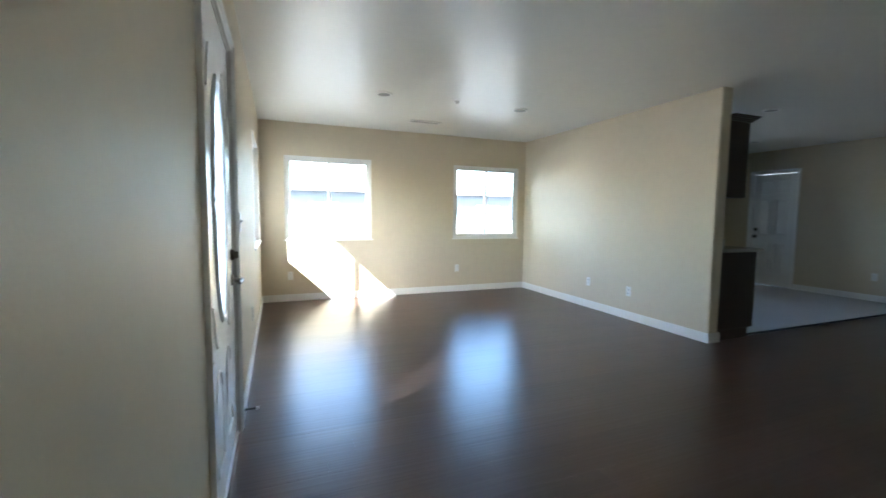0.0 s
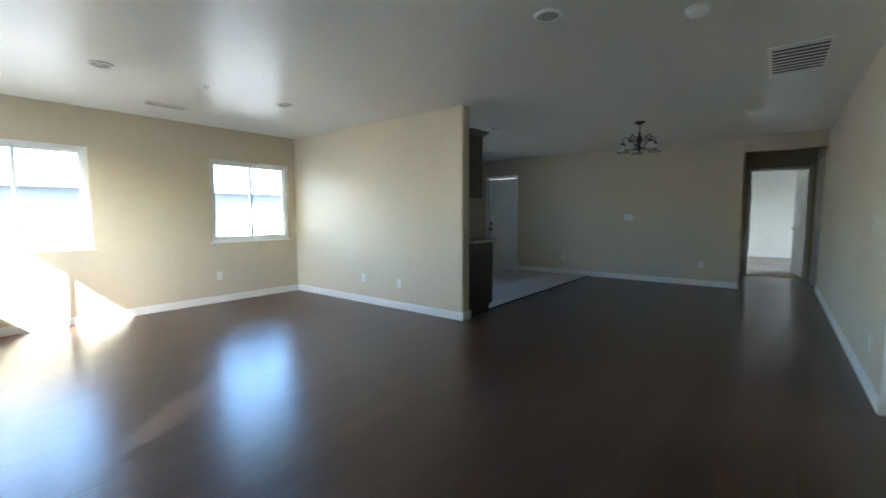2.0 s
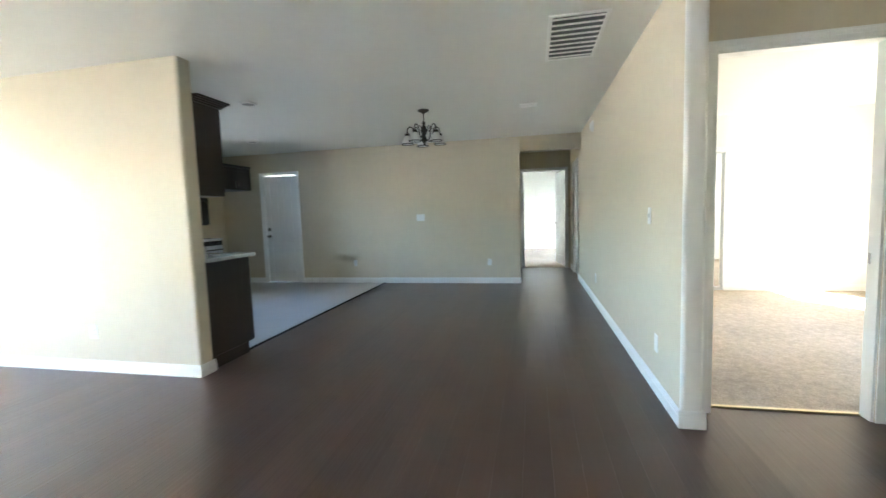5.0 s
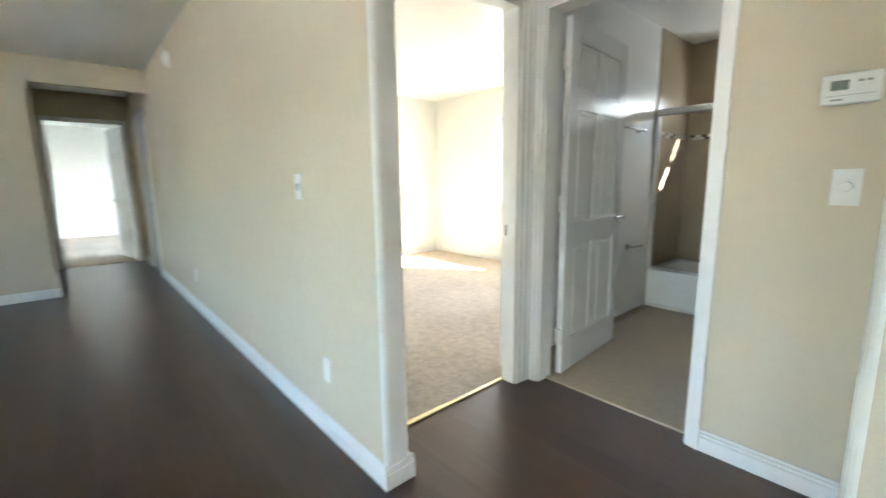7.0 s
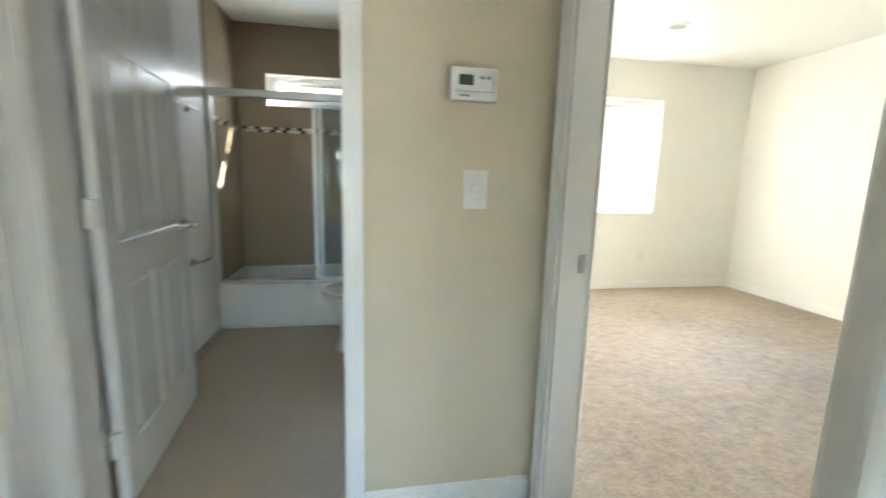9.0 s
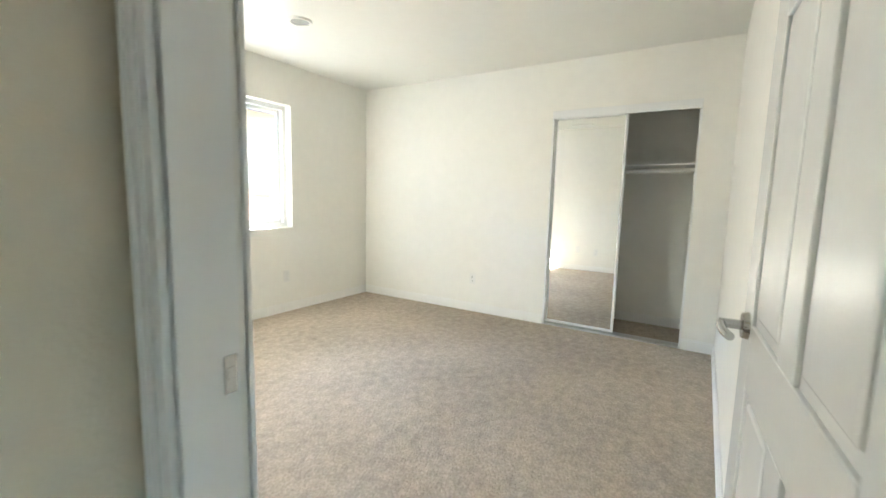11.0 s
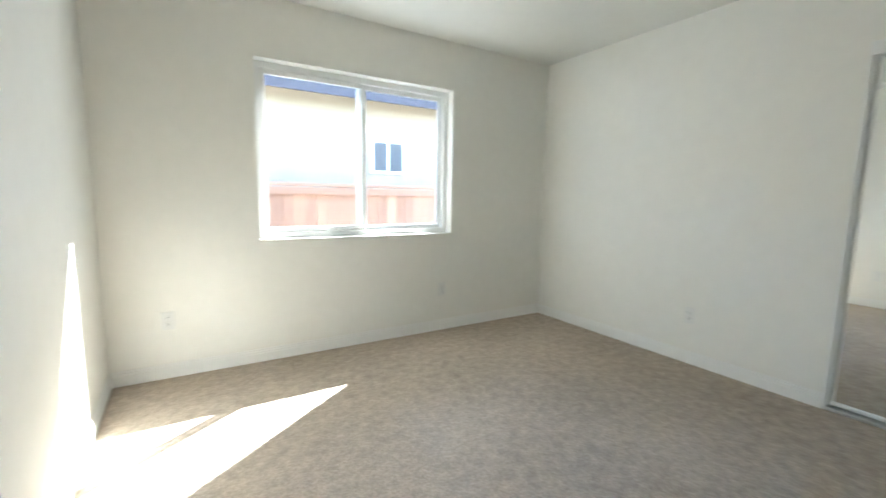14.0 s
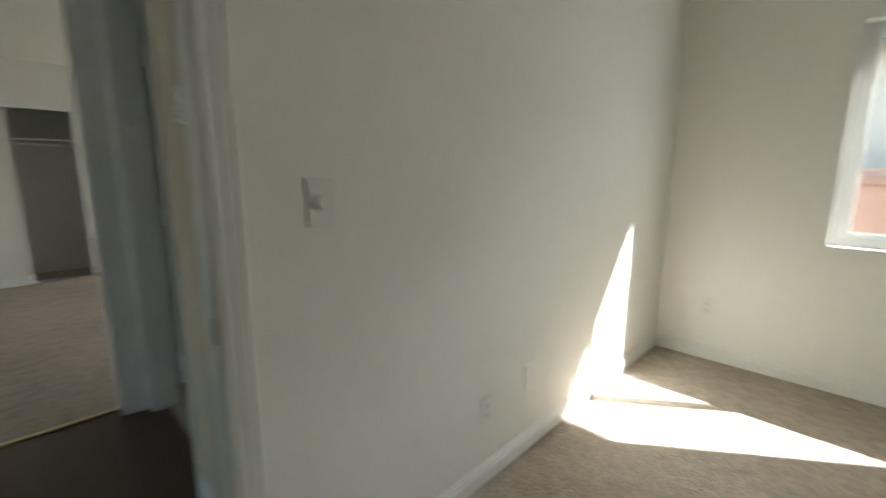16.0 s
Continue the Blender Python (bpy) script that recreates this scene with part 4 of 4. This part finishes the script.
for k in range(4):
    part("control_knob", rod(bmesh.new(), (0.12 + 0.17 * k, -0.006, 0.84), (0.12 + 0.17 * k, -0.03, 0.84), 0.019, 0.016, 18), BLACK_PLASTIC, kitchen_range, smooth=True)
microwave = thing("microwave", "black over-range microwave with a glass door", "microwave", (7.14, 6.15, 1.15))
part("body", box(bmesh.new(), 0, 0.76, 0.02, 0.395, 0, 0.47, 0.004, 1), BLACK_PLASTIC, microwave)
part("door", box(bmesh.new(), 0.0, 0.56, 0.0, 0.0195, 0.01, 0.40, 0.003, 1), BLACK_GLASS, microwave, "black glass door")
part("controls", box(bmesh.new(), 0.565, 0.76, 0.0, 0.0195, 0.01, 0.40, 0.003, 1), BLACK_GLASS, microwave)
part("vent_strip", box(bmesh.new(), 0.0, 0.76, 0.0, 0.0195, 0.405, 0.465, 0.003, 1), BLACK_PLASTIC, microwave)

# ---- bathroom ----
wall("shower_tile_south", "y", -3.99, -3.976, 2.735, 4.45, [(3.39, 4.19, 1.765, 2.04)], BATH_TILE, BATH_TILE, z0=0.30, z1=2.4395, label="taupe tiled shower wall with a mosaic band")
wall("shower_tile_east", "x", 4.437, 4.45, -3.976, -3.27, (), BATH_TILE, BATH_TILE, z0=0.30, z1=2.4395, label="taupe tiled shower wall")
wall("shower_tile_west", "x", 2.735, 2.783, -3.976, -3.27, (), BATH_TILE, BATH_TILE, z0=0.30, z1=2.4395, label="taupe tiled shower wall")


def bathtub():
    t = thing("bathtub", "white built-in bathtub with a plain apron", "bathtub", (2.7835, -3.9755, 0.002))
    w, d, h = 1.653, 0.755, 0.345
    bm = bmesh.new()
    n = 48
    loops = []
    for half_w, half_d, z, power in ((w / 2, d / 2, 0, 99), (w / 2, d / 2, h - 0.012, 99), (w / 2 - 0.008, d / 2 - 0.008, h, 99), (w / 2 - 0.07, d / 2 - 0.07, h, 5), (w / 2 - 0.085, d / 2 - 0.085, h - 0.015, 5), (w / 2 - 0.13, d / 2 - 0.12, 0.14, 4), (w / 2 - 0.22, d / 2 - 0.2, 0.08, 4)):
        loop = []
        for k in range(n):
            c, s = math.cos(2 * math.pi * k / n), math.sin(2 * math.pi * k / n)
            if power > 50:
                q = min(half_w / max(abs(c), 1e-6), half_d / max(abs(s), 1e-6))
                x, y = q * c, q * s
            else:
                x, y = half_w * math.copysign(abs(c) ** (2 / power), c), half_d * math.copysign(abs(s) ** (2 / power), s)
            loop.append(bm.verts.new((w / 2 + x, d / 2 + y, z)))
        loops.append(loop)
    for a, b in zip(loops, loops[1:]):
        for k in range(n):
            bm.faces.new((a[k], a[(k + 1) % n], b[(k + 1) % n], b[k]))
    bm.faces.new(loops[-1])
    part("tub_shell", bm, PORCELAIN, t, smooth=True)
    part("apron_base", box(bmesh.new(), 0.01, w - 0.01, d - 0.0005, d + 0.006, 0.0, 0.03, 0.002, 1), PORCELAIN, t)
    part("drain", lathe(bmesh.new(), [(0.03, 0.081), (0.03, 0.085), (0.001, 0.086)], (0.3, d / 2, 0), 20), CHROME, t, smooth=True)


bathtub()
shower = thing("shower_door", "sliding glass shower door in a silver frame", "shower door", (2.784, -3.27, 0.348))
rail = box(bmesh.new(), 0, 1.652, -0.03, 0.03, 1.362, 1.417, 0.008, 2)
part("header_rail", rail, SATIN_ALU, shower, "rounded silver header rail")
part("bottom_track", box(bmesh.new(), 0.0, 1.652, -0.025, 0.025, 0.0, 0.02, 0.003, 1), SATIN_ALU, shower)
for a, b in ((0, 0.022), (1.63, 1.652)):
    part("wall_channel", box(bmesh.new(), a, b, -0.02, 0.02, 0.0205, 1.3615, 0.002, 1), SATIN_ALU, shower)
for y, a, b in ((0.012, 0.03, 0.94), (-0.012, 0.06, 0.90)):
    bm = bmesh.new()
    box(bm, a, a + 0.018, y - 0.007, y + 0.007, 0.022, 1.357, 0.002, 1)
    box(bm, b - 0.022, b, y - 0.007, y + 0.007, 0.022, 1.357, 0.002, 1)
    box(bm, a + 0.018, b - 0.022, y - 0.007, y + 0.007, 0.022, 0.04, 0.002, 1)
    box(bm, a + 0.018, b - 0.022, y - 0.007, y + 0.007, 1.337, 1.357, 0.002, 1)
    slider = part("sliding_panel", bm, SATIN_ALU, shower, "silver framed panel")
    pane = part("pane", box(bmesh.new(), a + 0.018, b - 0.022, y - 0.003, y + 0.003, 0.04, 1.337), SHOWER_GLASS, slider, "clear shower glass")
    pane.visible_shadow = False


def toilet():
    t = thing("toilet", "white porcelain toilet with a closed lid", "toilet", pose(2.90, -2.75, 0.002))
    foot = bmesh.new()
    lathe(foot, [(0.13, 0), (0.128, 0.03), (0.105, 0.12), (0.115, 0.22), (0.16, 0.32), (0.185, 0.375), (0.178, 0.385)], (0.48, 0, 0), 32, 1.28, 0.98)
    part("bowl", foot, PORCELAIN, t, smooth=True)
    seat = lathe(bmesh.new(), [(0.188, 0.386), (0.192, 0.394), (0.188, 0.404), (0.15, 0.405)], (0.485, 0, 0), 36, 1.28, 0.98)
    part("seat", seat, PORCELAIN, t, "white seat", smooth=True)
    part("lid", lathe(bmesh.new(), [(0.188, 0.408), (0.192, 0.415), (0.185, 0.424), (0.10, 0.430), (0.001, 0.431)], (0.485, 0, 0), 36, 1.28, 0.98), PORCELAIN, t, "white lid", smooth=True)
    part("tank", box(bmesh.new(), 0.0, 0.19, -0.23, 0.23, 0.38, 0.74, 0.02, 3), PORCELAIN, t, smooth=True)
    part("tank_lid", box(bmesh.new(), -0.005, 0.2, -0.24, 0.24, 0.7405, 0.775, 0.01, 3), PORCELAIN, t, smooth=True)
    part("neck", box(bmesh.new(), 0.06, 0.36, -0.10, 0.10, 0.0, 0.38, 0.03, 3), PORCELAIN, t, smooth=True)
    part("flush_lever", rod(rod(bmesh.new(), (0.19, -0.16, 0.68), (0.21, -0.16, 0.68), 0.01, 0.01), (0.21, -0.165, 0.68), (0.21, -0.09, 0.672), 0.006, 0.005), CHROME, t, smooth=True)


toilet()
bar = thing("towel_bar", "chrome towel bar on the white bathroom wall", "towel bar", (4.45, -2.66, 1.565))
for y in (-0.26, 0.26):
    part("bracket", rod(rod(bmesh.new(), (0, y, 0), (-0.01, y, 0), 0.024, 0.022, 20), (-0.01, y, 0), (-0.06, y, 0), 0.009, 0.009), CHROME, bar, smooth=True)
part("rail", rod(bmesh.new(), (-0.055, -0.275, 0), (-0.055, 0.275, 0), 0.008, 0.008), CHROME, bar, smooth=True)
holder = thing("paper_holder", "chrome toilet paper holder on the white wall", "paper holder", (4.45, -2.84, 0.595))
part("mount", rod(rod(bmesh.new(), (0, 0, 0), (-0.01, 0, 0), 0.026, 0.024, 20), (-0.01, 0, 0), (-0.07, 0, 0), 0.01, 0.009), CHROME, holder, smooth=True)
part("arm", rod(bmesh.new(), (-0.066, 0.005, 0), (-0.066, -0.15, 0), 0.008, 0.008), CHROME, holder, smooth=True)


# ---- wardrobes ----
def mirror_door(axis, face, way, u0, u1, z0, z1, parent_name="mirror_door"):
    """A framed sliding mirror; face is the plane of its glass, way the side it looks to."""
    t = thing(parent_name, "sliding wardrobe mirror in a slim white frame", "mirror door", Matrix(), "sliding mirror doors")
    bm, f = bmesh.new(), 0.022
    ubox(bm, axis, face, way, u0, u0 + f, -0.012, 0.008, z0, z1, 0.002)
    ubox(bm, axis, face, way, u1 - f, u1, -0.012, 0.008, z0, z1, 0.002)
    ubox(bm, axis, face, way, u0 + f, u1 - f, -0.012, 0.008, z0, z0 + f, 0.002)
    ubox(bm, axis, face, way, u0 + f, u1 - f, -0.012, 0.008, z1 - f, z1, 0.002)
    part("frame", bm, VINYL, t)
    part("mirror", ubox(bmesh.new(), axis, face, way, u0 + f, u1 - f, -0.004, 0.0, z0 + f, z1 - f), MIRROR, t, "clear silver mirror")
    part("backing", ubox(bmesh.new(), axis, face, way, u0 + f, u1 - f, -0.010, -0.0045, z0 + f, z1 - f), GREY_PLASTIC, t)
    return t


mirror_door("x", -0.912, 1, -1.793, -1.165, 0.03, 1.955)
mirror_door("x", -0.947, 1, -1.79, -1.19, 0.03, 1.955)
mirror_door("x", 8.24, -1, -1.935, -1.40, 0.03, 1.955)
mirror_door("x", 8.275, -1, -1.93, -1.42, 0.03, 1.955)
for name, axis, face, way, u0, u1, top in (("wardrobe_track", "x", -0.872, -1, -1.805, -0.63, 2.0), ("wardrobe_track", "x", 8.20, 1, -1.95, -0.85, 2.0)):
    t = tagged(new(name), "white top and bottom tracks of the wardrobe doors", "door track", kind="structure")
    part("top_track", ubox(bmesh.new(), axis, face, way, u0 + 0.0005, u1 - 0.0005, 0.004, 0.10, top - 0.045, top - 0.0005, 0.002), VINYL, t)
    part("fascia", ubox(bmesh.new(), axis, face, way, u0 + 0.0005, u1 - 0.0005, -0.006, 0.0035, top - 0.065, top + 0.006, 0.002), VINYL, t)
    part("bottom_track", ubox(bmesh.new(), axis, face, way, u0 + 0.0005, u1 - 0.0005, -0.008, 0.10, 0.006, 0.022, 0.002), SATIN_ALU, t)
    jambs = bmesh.new()
    for a in (u0, u1 - 0.016):
        ubox(jambs, axis, face, way, a, a + 0.016, -0.004, 0.118, 0.0, top - 0.0655)
    part("jamb_lining", jambs, VINYL, t)
for name, x0, x1, y0, y1, z in (("closet_shelf", -1.509, -1.14, -2.139, -0.401, 1.525), ("closet_shelf", 8.50, 8.869, -3.92, -0.21, 1.62)):
    t = thing(name, "white closet shelf on cleats with a hanging rod", "shelf", Matrix())
    part("board", box(bmesh.new(), x0, x1, y0, y1, z, z + 0.016, 0.002, 1), TRIM, t)
    xr = x0 + 0.30 if x0 < 0 else x1 - 0.30
    part("hanging_rod", rod(bmesh.new(), (xr, y0, z - 0.045), (xr, y1, z - 0.045), 0.014, 0.014), VINYL, t, "white hanging rod", smooth=True)
    back = x0 if x0 < 0 else x1 - 0.019
    part("cleat", box(bmesh.new(), back, back + 0.019, y0, y1, z - 0.05, z - 0.0005, 0.002, 1), CREAM, t)
    for y in (y0, y1 - 0.019):
        part("end_cleat", box(bmesh.new(), x0 + 0.02, x1 - 0.02, y, y + 0.019, z - 0.07, z - 0.0005, 0.002, 1), CREAM, t)

# ---- outdoors ----
house = thing("neighbour_house", "cream stucco house with a shade-darkened fascia and white window", "house", (0, -7.5, -0.27))
part("wall", box(bmesh.new(), -9, 9, -6, 0, 0, 3.05), STUCCO, house, "cream stucco wall")
part("fascia", box(bmesh.new(), -9.4, 9.4, 0.40, 0.44, 2.84, 3.06), SHADED_FASCIA, house, "fascia board with its shade in the slate colour")
part("soffit", box(bmesh.new(), -9.4, 9.4, 0.0005, 0.3995, 2.95, 2.98), SHADED_FASCIA, house)
part("gutter", box(bmesh.new(), -9.4, 9.4, 0.4405, 0.50, 3.02, 3.055, 0.006, 2), VINYL, house, "white gutter edge")
roof_slope = bmesh.new()
for y, z in ((0.50, 3.06), (-6.5, 5.2)):
    for x in (-9.4, 9.4):
        roof_slope.verts.new((x, y, z))
        roof_slope.verts.new((x, y, z + 0.05))
roof_slope.verts.ensure_lookup_table()
bmesh.ops.convex_hull(roof_slope, input=roof_slope.verts[:])
part("roof", roof_slope, SHINGLE, house, "grey shingle roof")
part("downspout_head", box(bmesh.new(), 1.32, 1.50, 0.44, 0.56, 2.90, 3.06, 0.004, 1), VINYL, house, "white box at the gutter")
w = part("window", box(bmesh.new(), -1.03, -0.42, 0.0005, 0.03, 1.79, 2.34, 0.004, 1), VINYL, house, "white window")
for a, b in ((-0.98, -0.745), (-0.70, -0.47)):
    part("pane", box(bmesh.new(), a, b, 0.0305, 0.036, 1.84, 2.29), DARK_PANE, w, "dark grey pane")

fence = thing("wooden_fence", "reddish cedar board fence with a cap rail", "fence", (0, -6.55, -0.27))
plank = bmesh.new()
box(plank, -0.0699, 0.0699, -0.009, 0.009, 0.03, 1.53, 0.002, 1)
plank_mesh = mesh_of("board", plank, FENCE_WOOD)
for k in range(120):
    b = new("board", plank_mesh)
    b.parent = fence
    b.location = (-7 + 0.1415 * k, random.uniform(-0.004, 0.004), random.uniform(-0.006, 0.004))
part("cap_rail", box(bmesh.new(), -7.1, 10.0, -0.05, 0.05, 1.545, 1.585, 0.004, 1), FENCE_WOOD, fence)
part("top_rail", box(bmesh.new(), -7.1, 10.0, 0.012, 0.05, 1.44, 1.53, 0.003, 1), FENCE_WOOD, fence)
for k in range(8):
    part("post", box(bmesh.new(), -6.9 + 2.4 * k, -6.8 + 2.4 * k, -0.11, -0.0125, 0, 1.544, 0.003, 1), FENCE_WOOD, fence)


def tree(x, y, height, spread, seed):
    """A small tree: tapered trunk, limbs, and a crown of many separate leaves."""
    rng = random.Random(seed)
    t = thing("garden_tree", "small green garden tree", "tree", (x, y, -0.27))
    wood = rod(bmesh.new(), (0, 0, 0), (0.1, 0.05, height * 0.55), 0.09, 0.05, 10)
    tips = []
    for k in range(9):
        a, up = 2.4 * k, height * (0.4 + 0.05 * k)
        end = (spread * 0.7 * math.cos(a), spread * 0.7 * math.sin(a), up + rng.uniform(0.3, 0.9))
        rod(wood, (0.07, 0.03, height * 0.35 + 0.04 * k), end, 0.035, 0.012, 6)
        tips.append(Vector(end))
    part("trunk", wood, BARK, t, "brown trunk and limbs", smooth=True)
    crown = bmesh.new()
    for k in range(900):
        c = rng.choice(tips) + Vector([rng.gauss(0, 0.27) for _ in range(3)])
        q = Euler([rng.uniform(0, 6.28) for _ in range(3)]).to_matrix()
        s = rng.uniform(0.05, 0.10)
        crown.faces.new([crown.verts.new(c + q @ Vector(p)) for p in ((-s, 0, 0), (0, -s * 0.4, 0.01), (s, 0, 0), (0, s * 0.4, 0.01))])
    part("crown", crown, LEAF, t, "loose crown of green leaves")


tree(8.6, -5.75, 2.6, 0.75, 3)

# added white wall: stands for bright ground and hides the house's lower part
street_wall = solid("bright_screen_wall", box(bmesh.new(), -30, 40, 17.0, 17.2, -0.27, 1.0), WHITE_WALL, "added white wall for the bright strip below the grey house", "wall")
far_house = thing("street_house", "grey house across the street with a low roof", "house", (3, 24, -0.27))
part("wall", box(bmesh.new(), -14, 14, 0, 8, 0, 2.7), SLATE_WALL, far_house, "grey siding wall")
for k in range(5):
    part("window", box(bmesh.new(), -11 + 5 * k, -9.4 + 5 * k, -0.05, -0.0005, 1.0, 2.1, 0.01, 1), VINYL, far_house, "white window")
# pale colour stands for the bright sky above the grey wall
part("roof", box(bmesh.new(), -14.6, 14.6, -0.6, 8.6, 2.7005, 2.86), WHITE_WALL, far_house, "flat roof made pale to merge with the bright sky")

# ---- mosaic band in the shower ----
tile = bmesh.new()
box(tile, -0.024, 0.024, 0, 0.004, -0.011, 0.011, 0.001, 1)
tile_data = [mesh_of("mosaic_tile", tile, m) for m in (MOSAIC_DARK,)]
tile = bmesh.new()
box(tile, -0.024, 0.024, 0, 0.004, -0.011, 0.011, 0.001, 1)
tile_data.append(mesh_of("mosaic_tile", tile, MOSAIC_LIGHT))
south_tile, east_tile = bpy.data.objects["shower_tile_south"], bpy.data.objects["shower_tile_east"]
for row in (0, 1):
    for k in range(30):
        ob = new("mosaic_tile", tile_data[(k * 3 + row * 2) % 7 < 4])
        ob.parent, ob.location = south_tile, (2.86 + 0.0515 * k + 0.025 * row, -3.9758, 1.55 + 0.0245 * row)
    for k in range(11):
        ob = new("mosaic_tile", tile_data[(k * 5 + row * 2) % 7 < 4])
        ob.parent, ob.matrix_local = east_tile, pose(4.4368, -3.38 - 0.0515 * k, 1.55 + 0.0245 * row, 0, 0, 90)

# ---- floor boards ----
floor = tagged(new("floor_boards"), "dark hand-scraped hardwood floor with a satin varnish", "floor", kind="structure")
rng = random.Random(11)
WIDE = 0.138
y = -1.325
while y < 6.57:
    y1 = min(y + WIDE, 6.57)
    mid = (y + y1) / 2
    x0, x1 = (2.672, 4.375) if mid < -0.20 else (0.251, 10.79) if mid < 0.99 else (0.251, 8.769) if mid < 3.31 else (0.251, 4.349)
    x = x0
    first = rng.uniform(0.4, 1.7)
    while x < x1 - 1e-6:
        nxt = min(x + (first if x == x0 else rng.uniform(1.35, 2.0)), x1)
        if x1 - nxt < 0.25:
            nxt = x1
        bm = bmesh.new()
        g, c, low = 0.00015, 0.0001, -0.02
        a, b, p, q = x + g, nxt - g, y + g, y1 - g
        v = [bm.verts.new(k) for k in ((a, p, low), (b, p, low), (b, q, low), (a, q, low), (a, p, -c), (b, p, -c), (b, q, -c), (a, q, -c), (a + c, p + c, 0), (b - c, p + c, 0), (b - c, q - c, 0), (a + c, q - c, 0))]
        for s in ((0, 4), (4, 8)):
            for k in range(4):
                bm.faces.new((v[s[0] + k], v[s[0] + (k + 1) % 4], v[s[1] + (k + 1) % 4], v[s[1] + k]))
        bm.faces.new(v[8:12])
        part("floor_board", bm, WOOD_FLOOR, floor)
        x = nxt
    y += WIDE
